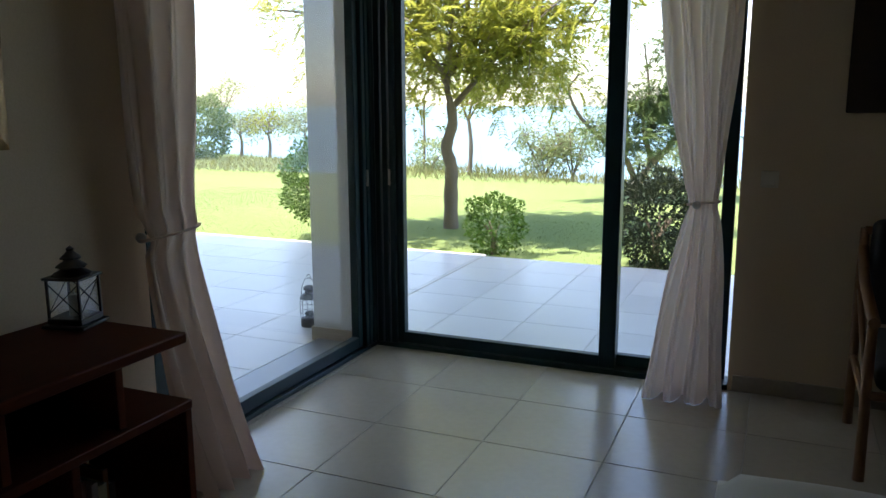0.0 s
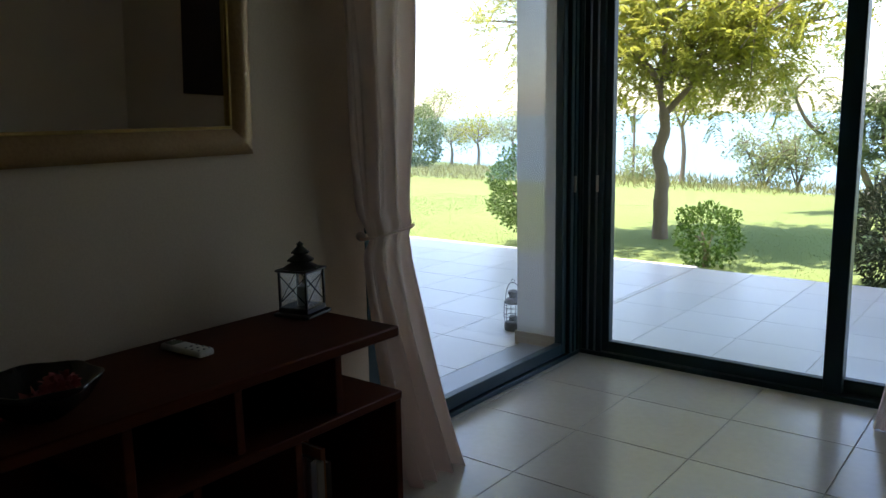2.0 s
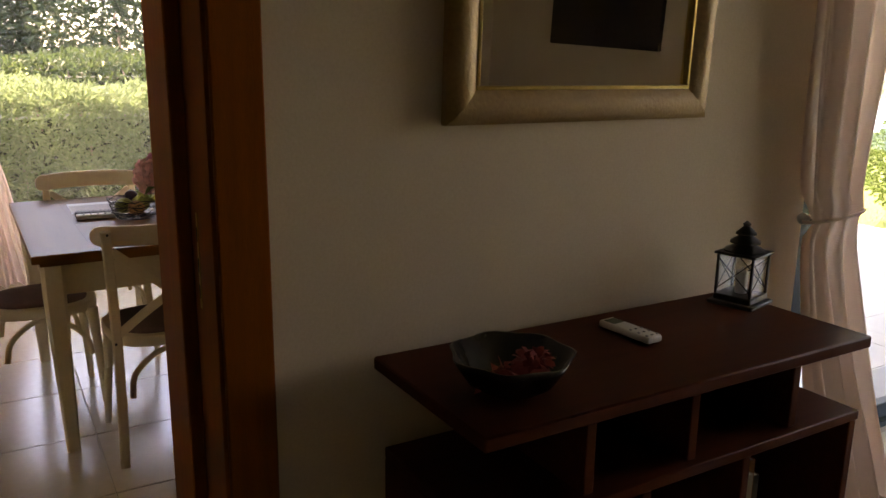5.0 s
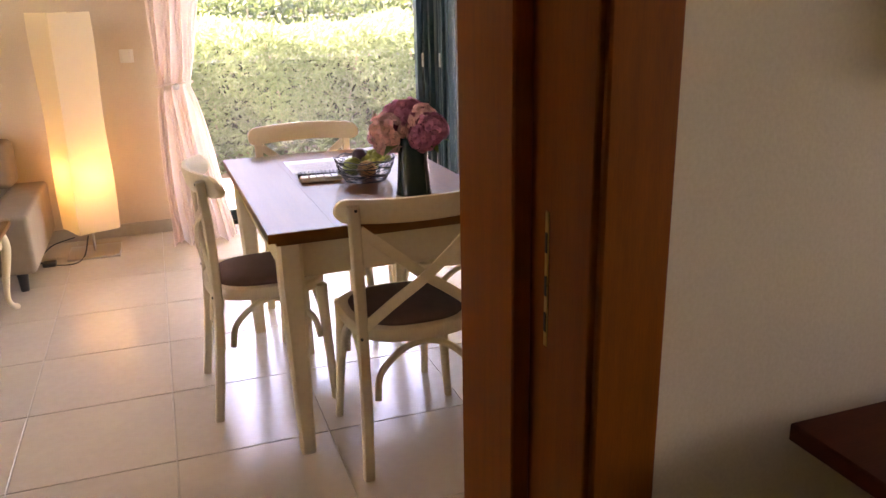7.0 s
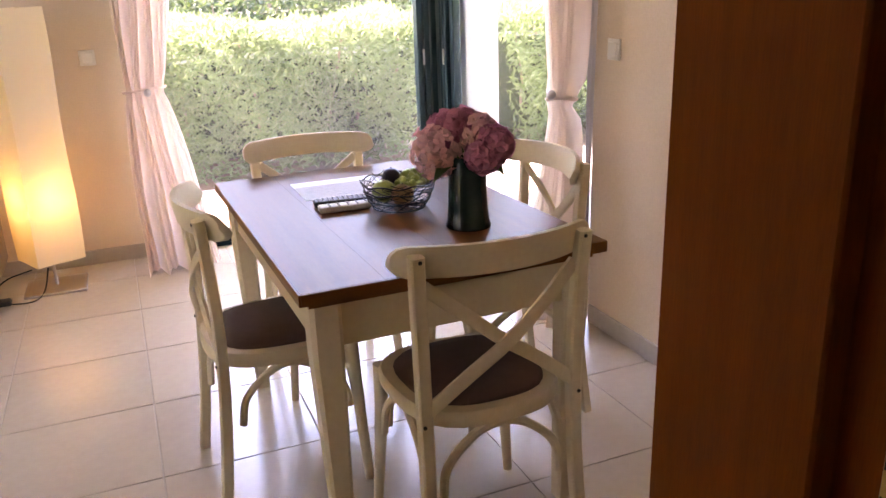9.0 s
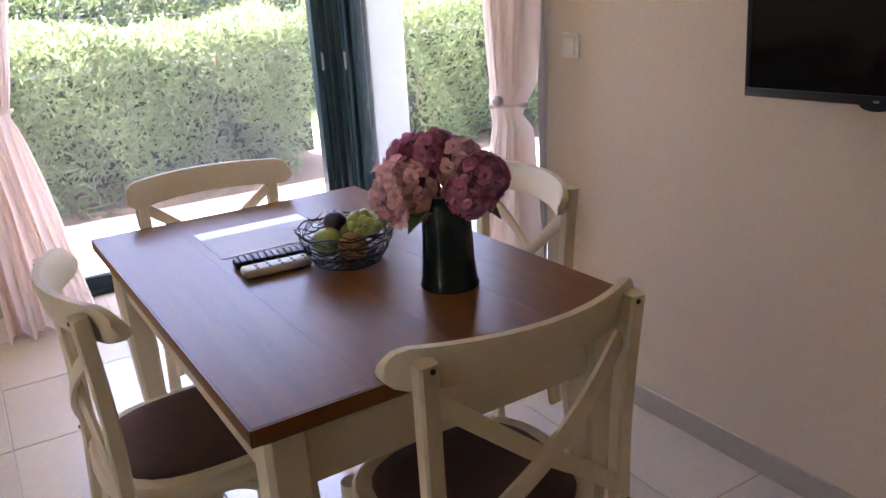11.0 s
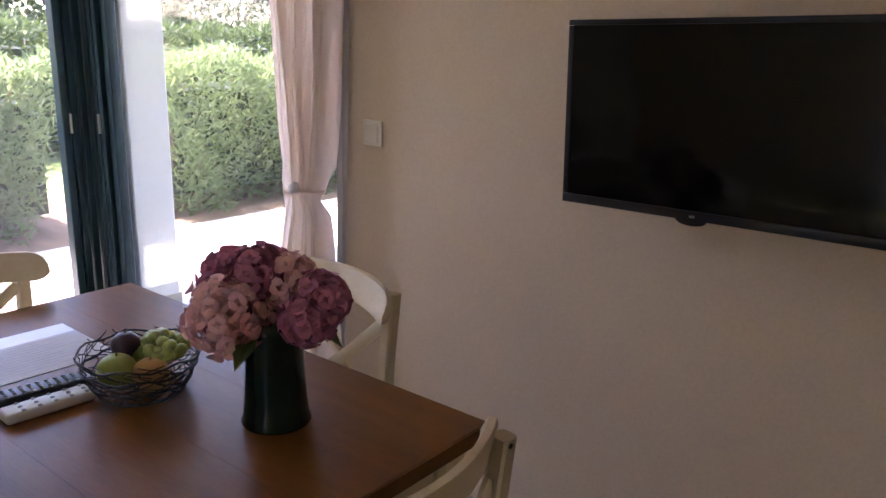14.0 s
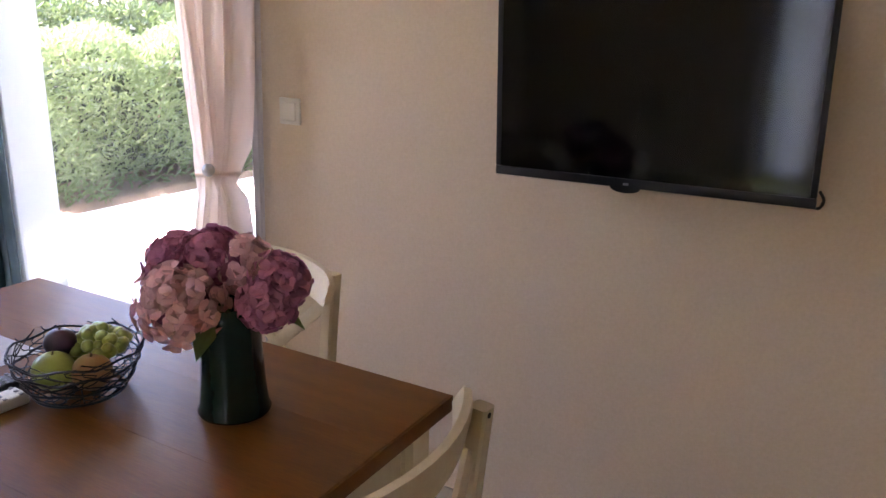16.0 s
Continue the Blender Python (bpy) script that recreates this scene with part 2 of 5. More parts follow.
def tube(bm, pts, radius, seg=8, flat=1.0):
    """A round bar along a line of points; radius is one number or one for each point, flat squeezes it."""
    pts = [Vector(p) for p in pts]
    rad = radius if isinstance(radius, (list, tuple)) else [radius] * len(pts)
    rings, side = [], None
    for i, p in enumerate(pts):
        way = (pts[min(i + 1, len(pts) - 1)] - pts[max(i - 1, 0)]).normalized()
        if side is None:
            side = way.orthogonal().normalized()
        side = (side - way * side.dot(way)).normalized()
        up = way.cross(side)
        rings.append([bm.verts.new(p + (side * math.cos(k * math.tau / seg) + up * math.sin(k * math.tau / seg) * flat) * rad[i]) for k in range(seg)])
    for a, b in zip(rings, rings[1:]):
        for k in range(seg):
            bm.faces.new((a[k], a[(k + 1) % seg], b[(k + 1) % seg], b[k]))
    bm.faces.new(rings[0][::-1]), bm.faces.new(rings[-1])
    return bm


def bar(bm, pts, w, d, up=(0, 0, 1)):
    """A squared bar along a line of points: w across, d along up."""
    pts, rings = [Vector(p) for p in pts], []
    ws = w if isinstance(w, (list, tuple)) else [w] * len(pts)
    ds = d if isinstance(d, (list, tuple)) else [d] * len(pts)
    for i, p in enumerate(pts):
        way = (pts[min(i + 1, len(pts) - 1)] - pts[max(i - 1, 0)]).normalized()
        s = way.cross(Vector(up)).normalized()
        u = s.cross(way).normalized()
        c = 0.28
        ring = []
        for sx, sy in ((1, 1 - c), (1 - c, 1), (c - 1, 1), (-1, 1 - c), (-1, c - 1), (c - 1, -1), (1 - c, -1), (1, c - 1)):
            ring.append(bm.verts.new(p + s * sx * ws[i] / 2 + u * sy * ds[i] / 2))
        rings.append(ring)
    for a, b in zip(rings, rings[1:]):
        for k in range(8):
            bm.faces.new((a[k], b[k], b[(k + 1) % 8], a[(k + 1) % 8]))
    bm.faces.new(rings[0]), bm.faces.new(rings[-1][::-1])
    return bm


def lathe(bm, profile, seg=24, at=(0, 0, 0), wave=0.0, lobes=6):
    """A turned shape from (radius, height) pairs."""
    rings = []
    for r, z in profile:
        rings.append([bm.verts.new((at[0] + r * (1 + wave * math.sin(lobes * k * math.tau / seg)) * math.cos(k * math.tau / seg),
                                    at[1] + r * (1 + wave * math.sin(lobes * k * math.tau / seg)) * math.sin(k * math.tau / seg), at[2] + z)) for k in range(seg)])
    for a, b in zip(rings, rings[1:]):
        for k in range(seg):
            bm.faces.new((a[k], a[(k + 1) % seg], b[(k + 1) % seg], b[k]))
    if profile[0][0] > 1e-4:
        bm.faces.new(rings[0][::-1])
    if profile[-1][0] > 1e-4:
        bm.faces.new(rings[-1])
    return bm


def curve_pts(pts, steps=6):
    """A smooth line through the given points."""
    p = [Vector(q) for q in pts]
    p = [p[0] * 2 - p[1], *p, p[-1] * 2 - p[-2]]
    out = []
    for a, b, c, d in zip(p, p[1:], p[2:], p[3:]):
        for k in range(steps):
            t = k / steps
            out.append(0.5 * (2 * b + (c - a) * t + (2 * a - 5 * b + 4 * c - d) * t * t + (3 * b - a - 3 * c + d) * t ** 3))
    return [*out, p[-2]]


def mesh_from(name, bm, material, smooth=None):
    bmesh.ops.recalc_face_normals(bm, faces=bm.faces)
    me = bpy.data.meshes.new(name)
    bm.to_mesh(me)
    bm.free()
    me.materials.append(material)
    if smooth is not None:
        me.shade_smooth() if smooth >= 180 else me.set_sharp_from_angle(angle=radians(smooth))
    return me


def part(name, bm, material, parent, label="", smooth=40):
    """One mesh object under a thing or a part, in the thing's own coordinates."""
    ob = new(name, mesh_from(name, bm, material, smooth))
    ob.parent = parent
    return tagged(ob, label)


def thing(name, x, y, z, label, category, group="", turn=0.0):
    """An Empty at a thing's base, to hold its parts."""
    ob = new(name)
    ob.matrix_basis = pose(x, y, z, 0, 0, turn)
    ob.empty_display_size = 0.05
    return tagged(ob, label, category, group)


def single(name, bm, material, label, category, group="", kind="", smooth=40):
    return tagged(new(name, mesh_from(name, bm, material, smooth)), label, category, group, kind)


def B():
    return bmesh.new()


def blades(pos, way, nrm, length, width, fold=0.25):
    """Many leaves: each two folded quads from pos along way, facing nrm. Arrays of one row a leaf."""
    way = way / np.linalg.norm(way, axis=1, keepdims=True)
    side = np.cross(way, nrm)
    side /= np.linalg.norm(side, axis=1, keepdims=True) + 1e-9
    up = np.cross(side, way)
    L, W = length[:, None], width[:, None]
    mid = pos + way * L * 0.5
    verts = np.stack([pos, mid + side * W * 0.5 + up * W * fold, mid - side * W * 0.5 + up * W * fold, pos + way * L - up * L * 0.12, mid], 1).reshape(-1, 3)
    n = len(pos)
    base = np.arange(n)[:, None] * 5
    faces = np.concatenate([base + np.array([[0, 1, 4]]), base + np.array([[0, 4, 2]]), base + np.array([[4, 1, 3]]), base + np.array([[4, 3, 2]])]).tolist()
    return verts.tolist(), faces


def petals(pos, way, nrm, length, width):
    """Many round petals, cupped a little: rows as for blades."""
    way = way / np.linalg.norm(way, axis=1, keepdims=True)
    side = np.cross(way, nrm)
    side /= np.linalg.norm(side, axis=1, keepdims=True) + 1e-9
    up = np.cross(side, way)
    L, W = length[:, None], width[:, None]
    a, c = pos + way * L * 0.38, pos + way * L * 0.80
    verts = np.stack([pos, a + side * W * 0.44 + up * W * 0.10, a - side * W * 0.44 + up * W * 0.10, c + side * W * 0.40 + up * W * 0.02,
                      c - side * W * 0.40 + up * W * 0.02, pos + way * L - up * L * 0.12], 1).reshape(-1, 3)
    base = np.arange(len(pos))[:, None] * 6
    return verts.tolist(), np.concatenate([base + np.array([[0, 1, 2, 2]])[:, :3], base + np.array([[3, 5, 4]])]).tolist() + (base + np.array([[1, 3, 4, 2]])).tolist()


def leaf_mesh(name, data, material):
    me = bpy.data.meshes.new(name)
    me.from_pydata(data[0], [], data[1])
    me.materials.append(material)
    return me


def rnd_dirs(rng, n):
    d = rng.normal(size=(n, 3))
    return d / np.linalg.norm(d, axis=1, keepdims=True)


# ---- structure ----
WALL_X, WALL_BACK, GLASS_Y, TV_Y, WEST_X, TOP = -1.72, -2.12, 4.50, 1.94, -5.90, 2.70
JAMB_N, JAMB_S = 0.815, -0.14


def wall(name, a, b, label, material=None):
    return single(name, box(B(), a, b), material or PLASTER, label, "wall", kind="structure")


wall("wall_between_rooms", (WALL_BACK, JAMB_N + 0.02, 0), (WALL_X, 2.75, TOP), "cream plastered wall between bedroom and dining room")
wall("wall_between_rooms_south", (WALL_BACK, -2.6, 0), (WALL_X, JAMB_S - 0.02, TOP), "cream plastered wall beside the doorway")
wall("wall_above_door", (WALL_BACK, JAMB_S - 0.02, 2.12), (WALL_X, JAMB_N + 0.02, TOP), "cream plastered wall over the doorway")
wall("wall_bedroom_north", (0.20, GLASS_Y, 0), (2.85, GLASS_Y + 0.25, TOP), "cream plastered bedroom wall beside the glass doors")
wall("wall_bedroom_lintel_north", (-2.12, GLASS_Y, 2.32), (0.20, GLASS_Y + 0.25, TOP), "cream plastered beam over the glass doors")
wall("wall_bedroom_lintel_west", (WALL_X - 0.25, 2.75, 2.32), (WALL_X, GLASS_Y, TOP), "cream plastered beam over the glass doors")
wall("wall_bedroom_east", (2.60, -2.6, 0), (2.85, GLASS_Y, TOP), "plain cream plastered bedroom wall")
wall("wall_bedroom_south", (WALL_X, -2.85, 0), (2.85, -2.6, TOP), "plain cream plastered bedroom wall")
wall("wall_dining_north", (-4.06, TV_Y, 0), (WALL_BACK, TV_Y + 0.25, TOP), "cream plastered dining room wall behind the television")
wall("wall_dining_lintel_north", (WEST_X - 0.25, TV_Y, 2.32), (-4.06, TV_Y + 0.25, TOP), "cream plastered beam over the glass doors")
wall("wall_dining_lintel_west", (WEST_X - 0.25, 0.34, 2.32), (WEST_X, TV_Y - 0.001, TOP), "cream plastered beam over the glass doors")
wall("wall_dining_west", (WEST_X - 0.25, -3.2, 0), (WEST_X, 0.34, TOP), "cream plastered wall behind the paper lamp")
for nm, x0, x1, z0 in (("wall_dining_south", WEST_X - 0.25, -3.75, 0), ("wall_dining_south_end", -3.31, WALL_BACK, 0), ("wall_dining_south_lintel", -3.75, -3.31, 2.1)):
    wall(nm, (x0, -3.45, z0), (x1, -3.2, TOP), "plain cream plastered dining room wall")
for nm, a, b in (("ceiling_bedroom", (WALL_BACK, -2.85, TOP), (2.85, GLASS_Y + 0.25, TOP + 0.2)), ("ceiling_dining", (WEST_X - 0.25, -3.45, TOP), (WALL_BACK, TV_Y + 0.25, TOP + 0.2))):
    single(nm, box(B(), a, b), CEILING, "plain off-white painted ceiling", "ceiling", kind="structure")
# terrace roof, carried by the two columns
b = B()
box(b, (-7.2, 2.19, 2.72), (WALL_BACK, 6.85, 2.92)), box(b, (WALL_BACK, 4.75, 2.72), (2.85, 6.85, 2.92)), box(b, (-7.2, -3.45, 2.72), (WEST_X - 0.25, 2.19, 2.92))
single("terrace_roof", b, WHITE_PLASTER, "white plastered roof slab over the terrace", "roof", kind="structure")

# skirting
def skirting(a, b):
    single("baseboard", box(B(), a, b, 0.003), SKIRTING, "beige tile skirting along the wall foot", "baseboard", kind="structure")


skirting((WALL_X, 0.95, 0), (WALL_X + 0.010, 2.60, 0.08))
skirting((0.22, GLASS_Y - 0.010, 0), (2.60, GLASS_Y, 0.08))
skirting((-4.05, TV_Y - 0.010, 0), (WALL_BACK - 0.001, TV_Y, 0.08))
skirting((WEST_X, -3.2, 0), (WEST_X + 0.010, 0.33, 0.08))
skirting((WALL_BACK - 0.010, 0.93, 0), (WALL_BACK, TV_Y - 0.011, 0.08))

# doorway lining: architraves, rebated jambs and head
door = thing("door_1", WALL_X, (JAMB_N + JAMB_S) / 2, 0, "orange-brown oak door frame without its leaf closed", "door frame")
tagged(door, kind="structure")
half = (JAMB_N - JAMB_S) / 2
for s, nm in ((1, "jamb"), (-1, "jamb")):
    b = B()
    y0, y1 = s * half, s * (half + 0.035)
    box(b, (-0.40, min(y0, y1), 0), (0.004, max(y0, y1), 2.10), 0.002)
    part("jamb", b, OAK, door)
    ys = sorted((s * (half - 0.035), s * (half - 0.0005)))
    part("door_stop", box(B(), (-0.41, ys[0], 0), (-0.175, ys[1], 2.065), 0.004), OAK, door)
    ya = sorted((s * (half + 0.008), s * (half + 0.118)))
    part("architrave", box(B(), (0.0045, ya[0], 0), (0.020, ya[1], 2.20), 0.004), OAK, door)
    part("architrave", box(B(), (-0.425, ya[0], 0), (-0.4105, ya[1], 2.20), 0.004), OAK, door)
part("head", box(B(), (-0.40, -half, 2.065), (0.004, half, 2.10), 0.002), OAK, door)
part("architrave", box(B(), (0.0045, -half - 0.008, 2.105), (0.020, half + 0.008, 2.20), 0.004), OAK, door)
strike = part("strike_plate", box(B(), (-0.128, half - 0.0025, 0.845), (-0.117, half - 0.0003, 1.065), 0.001), mat("brass", (0.62, 0.42, 0.14), rough=0.3, metal=1.0, scale=20), door, "brass strike plate")
for z0 in (0.870, 0.930, 1.000):
    part("latch_hole", box(B(), (-0.126, half - 0.0035, z0), (-0.119, half - 0.0026, z0 + 0.032)), BLACK_RUBBER, strike)


# glass doors: frame, sliding leaves with handles, panes
def upright(bm, along, u, v, w0, w1, z0, z1, bev=0.004):
    a, c = (u, w0, z0), (v, w1, z1)
    if along == "y":
        a, c = (w0, u, z0), (w1, v, z1)
    return box(bm, a, c, bev)


def glass_front(name, along, start, end, plane, out, stiles, label, glass=None):
    """A run of sliding glass along x or y at the inner face plane; out is the way outdoors (+1 or -1); stiles: (from, to) of each leaf."""
    win = thing(name, 0, 0, 0, label, "sliding glass door")
    tagged(win, kind="structure")
    lo, hi = min(start, end), max(start, end)
    p = lambda d: plane + out * d
    part("bottom_track", upright(B(), along, lo, hi, *sorted((p(0.0), p(0.14))), -0.015, 0.022), ALU, win)
    part("top_track", upright(B(), along, lo, hi, *sorted((p(0.0), p(0.14))), 2.27, 2.318), ALU, win)
    for k, (u, v, depth, wide) in enumerate(stiles):
        d0, d1 = p(depth), p(depth + 0.045)
        leaf = part("leaf_bottom_rail", upright(B(), along, u, v, *sorted((d0, d1)), 0.024, 0.088), ALU, win)
        part("leaf_top_rail", upright(B(), along, u, v, *sorted((d0, d1)), 2.19, 2.268), ALU, win)
        for q in ((u, u + wide[0]), (v - wide[1], v)):
            part("stile", upright(B(), along, q[0], q[1], *sorted((p(depth - 0.002), p(depth + 0.047))), 0.024, 2.268), ALU, win)
        m = p(depth + 0.02)
        pane = part("pane", upright(B(), along, u + wide[0] - 0.01, v - wide[1] + 0.01, m - 0.003, m + 0.003, 0.078, 2.20, 0), glass or GLASS, win, "glass pane with a slight added haze" if glass else "clear glass pane")
        pane.visible_shadow = False
    return win


w1 = glass_front("window_1", "y", 2.75, 4.50, WALL_X, -1, [(2.77, 4.38, 0.02, (0.08, 0.06))], "dark green aluminium sliding glass door to the terrace")
w2 = glass_front("window_2", "x", -1.72, 0.20, GLASS_Y, 1, [(-1.60, -0.352, 0.02, (0.05, 0.085)), (-0.435, 0.18, 0.07, (0.08, 0.06))], "dark green aluminium sliding glass door to the garden")
w3 = glass_front("window_3", "y", 0.34, 2.10, WEST_X, -1, [(0.36, 1.995, 0.02, (0.08, 0.045))], "dark green aluminium sliding glass door to the hedge side", VEILED_GLASS)
w4 = glass_front("window_4", "x", -5.90, -4.06, 2.05, 1, [(-5.78, -4.08, 0.02, (0.06, 0.08))], "dark green aluminium sliding glass door beside the television wall", VEILED_GLASS)


def corner_post(win, cx, cy, sx, sy):
    """Grooved corner post where two glass fronts meet; sx, sy point indoors."""
    b = B()
    box(b, *[tuple(sorted((cx - sx * 0.14, cx))[i] if j == 0 else sorted((cy - sy * 0.14, cy))[i] if j == 1 else (-0.015, 2.318)[i] for j in range(3)) for i in (0, 1)], 0.004)
    part("corner_post", b, ALU, win)
    for k in range(3):
        u = 0.008 + k * 0.044
        b = B()
        xs, ys = sorted((cx + sx * u, cx + sx * (u + 0.034))), sorted((cy + sy * 0.002 - sy * 0.06, cy + sy * 0.006))
        box(b, (xs[0], ys[0], 0.023), (xs[1], ys[1], 2.268), 0.004)
        part("grooved_cover", b, ALU, win)
        b = B()
        ys, xs = sorted((cy + sy * (u + 0.004), cy + sy * (u + 0.038))), sorted((cx + sx * 0.002 - sx * 0.06, cx + sx * 0.006))
        box(b, (xs[0], ys[0], 0.023), (xs[1], ys[1], 2.268), 0.004)
        part("grooved_cover", b, ALU, win)
    for dx, dy in ((0.10, 0.012), (0.012, 0.10)):
        b = box(B(), (cx + sx * dx - 0.006, cy + sy * dy - 0.006, 0.93), (cx + sx * dx + 0.006, cy + sy * dy + 0.006, 1.02), 0.003)
        part("pull_handle", b, STEEL, win, "slim steel pull handle")


corner_post(w2, WALL_X, GLASS_Y, 1, -1)
corner_post(w4, WEST_X, 2.05, 1, -1)
single("threshold_west", box(B(), (-2.11, 2.75, -0.03), (WALL_X - 0.142, 4.478, -0.004), 0.003), SILL, "polished grey stone threshold outside the glass", "threshold", kind="structure")
for nm, x0, y0, x1, y1 in (("column", -2.145, 4.49, -1.866, 4.85), ("column", -6.20, 2.20, -5.845, 2.42)):
    c = thing(nm, (x0 + x1) / 2, (y0 + y1) / 2, -0.02, "white plastered square terrace column with tile foot", "column")
    hx, hy = (x1 - x0) / 2, (y1 - y0) / 2
    shaft, foot = box(B(), (-hx, -hy, 0), (hx, hy, 2.74), 0.008), box(B(), (-hx - 0.01, -hy - 0.01, 0.0), (hx + 0.003, hy + 0.01, 0.085), 0.003)
    if y0 > 4:
        # the part that stands behind the corner post
        box(shaft, (hx, -hy + 0.16, 0), (hx + 0.105, hy, 2.74), 0.004), box(foot, (hx + 0.0035, -hy + 0.155, 0), (hx + 0.115, hy + 0.01, 0.085), 0.003)
    part("shaft", shaft, WHITE_PLASTER, c)
    part("tile_foot", foot, SKIRTING, c, "beige tile foot")

# obscured glass door in the far dining wall, known from its sheen in the television
FROST = thin(mat("obscured_white_glass", (0.80, 0.83, 0.86), (0.76, 0.79, 0.83), rough=0.4, scale=5), (0.90, 0.94, 1.0), 0.8)
w5 = thing("window_5", -3.53, -3.33, 0, "narrow obscured glass door in the dining room", "glass door")
tagged(w5, kind="structure")
for x0, x1 in ((-0.22, -0.17), (0.17, 0.22)):
    part("stile", box(B(), (x0, -0.025, 0), (x1, 0.025, 2.10), 0.004), ALU, w5)
for z0, z1 in ((0.0, 0.09), (2.03, 2.10)):
    part("rail", box(B(), (-0.169, -0.024, z0), (0.169, 0.024, z1), 0.004), ALU, w5)
part("pane", box(B(), (-0.168, -0.004, 0.091), (0.168, 0.004, 2.029)), FROST, w5, "obscured white glass")


# ---- curtains ----
def curtain(name, along, mid, plane, tie, foot, top_w, side, label, seed, tie_w=0.17, foot_w=0.34, flare=0.05):
    """A tied-back curtain: along x or y; mid, tie, foot: places of its middle at the top, at the tie and at the floor; side points into the room."""
    rng = random.Random(seed)
    th = thing(name, *((plane, mid, 0) if along == "y" else (mid, plane, 0)), label, "curtain", "tied curtains")
    ph = [rng.uniform(0, 6.28) for _ in range(4)]
    nu, nz = 72, 46
    b, grid = B(), []
    for j in range(nz):
        z = 2.26 * j / (nz - 1) + 0.002
        if z > 0.92:
            k = (z - 0.92) / 1.34
            k2 = min(1, k * 1.5) ** 0.8
            w, c, amp = tie_w + (top_w - tie_w) * k2, tie + (mid - tie) * k2, 0.030
        else:
            k = (0.92 - z) / 0.92
            w, c, amp = tie_w + (foot_w - tie_w) * k ** 0.8, tie + (foot - tie) * k, 0.022 + 0.03 * k
        pinch = math.exp(-((z - 0.92) / 0.05) ** 2)
        w *= 1 - 0.08 * pinch
        amp *= 1 - 0.35 * pinch
        row = []
        for i in range(nu):
            u = i / (nu - 1)
            f = math.sin(u * 6.28 * 3.6 + ph[0] + 0.5 * math.sin(z * 2.1 + ph[1])) + 0.45 * math.sin(u * 6.28 * 7.3 + ph[2] + z * 0.8) + 0.25 * math.sin(u * 6.28 * 11 + z * 5 * pinch + ph[3])
            out = side * (0.02 + amp * f + flare * (1 - min(1, z / 0.9)) ** 1.3 + 0.02 * pinch)
            a = c - (mid) + (u - 0.5) * w + 0.006 * math.sin(z * 7 + u * 9 + ph[3])
            row.append(b.verts.new((out, a, z) if along == "y" else (a, out, z)))
        grid.append(row)
    for r0, r1 in zip(grid, grid[1:]):
        for i in range(nu - 1):
            b.faces.new((r0[i], r0[i + 1], r1[i + 1], r1[i]))
    cloth = part("cloth", b, CURTAIN, th, smooth=180)
    # tie band and knob
    loop = []
    for k in range(25):
        a = k / 24 * math.tau
        p, q = tie - mid + (tie_w * 0.5 + 0.004) * math.cos(a), side * (0.03 + 0.055 * math.sin(a))
        loop.append((q, p, 0.925 + 0.012 * math.sin(a + 1)) if along == "y" else (p, q, 0.925 + 0.012 * math.sin(a + 1)))
    part("tie_band", tube(B(), loop, 0.009, 6, 0.5), CURTAIN, cloth, "narrow cloth tie band")
    return th


def tie_knob(parent, x, y, z):
    b = lathe(B(), [(0.004, -0.016), (0.014, -0.012), (0.019, -0.002), (0.017, 0.010), (0.008, 0.016), (0.0001, 0.017)], 14)
    bmesh.ops.transform(b, matrix=pose(x, y, z, 70, 0, 20), verts=b.verts)
    part("tie_knob", b, mat("silver_knob", (0.55, 0.53, 0.50), rough=0.4, metal=0.2, scale=10), parent, "round silver tie knob", smooth=180)


c = curtain("curtain", "y", 2.80, WALL_X + 0.055, 2.79, 2.79, 0.44, 1, "cream cotton curtain tied back beside the console wall", 1, 0.27, 0.30, 0.20)
tie_knob(c, 0.01, -0.135, 0.922)
c = curtain("curtain", "x", 0.00, GLASS_Y - 0.12, 0.055, 0.01, 0.36, -1, "cream cotton curtain tied back beside the garden glass", 2, 0.13, 0.37, 0.10)
tie_knob(c, 0.03, -0.09, 0.922)
c = curtain("curtain", "x", -4.13, TV_Y - 0.07, -4.13, -4.17, 0.34, -1, "cream cotton curtain tied back beside the television wall", 3, 0.13, 0.36)
tie_knob(c, 0.025, -0.090, 0.950)
b, rows = B(), []
for j in range(24):
    z = 0.01 + 2.25 * j / 23
    rows.append([b.verts.new((0.050 + 0.040 * z / 2.26 + 0.045 * i / 8, 0.042 + 0.010 * math.sin(i * 1.5 + z), z)) for i in range(9)])
for r0, r1 in zip(rows, rows[1:]):
    for i in range(8):
        b.faces.new((r0[i], r0[i + 1], r1[i + 1], r1[i]))
part("lining", b, thin(mat("grey_lining_cloth", (0.55, 0.50, 0.47), (0.48, 0.44, 0.41), rough=0.9, scale=9, fine=300, spec=0.1), (0.5, 0.46, 0.44), 0.25), c, "straight grey lining cloth", smooth=180)
c = curtain("curtain", "y", 0.445, WEST_X + 0.20, 0.375, 0.45, 0.33, 1, "cream cotton curtain tied back beside the paper lamp", 4, 0.195, 0.38, 0.09)
tie_knob(c, 0.09, -0.06, 0.915)


# ---- bedroom ----
GOLD_LIP = mat("bright_gold", (0.62, 0.44, 0.16), (0.48, 0.32, 0.10), rough=0.3, metal=0.85, scale=12, fine=90)


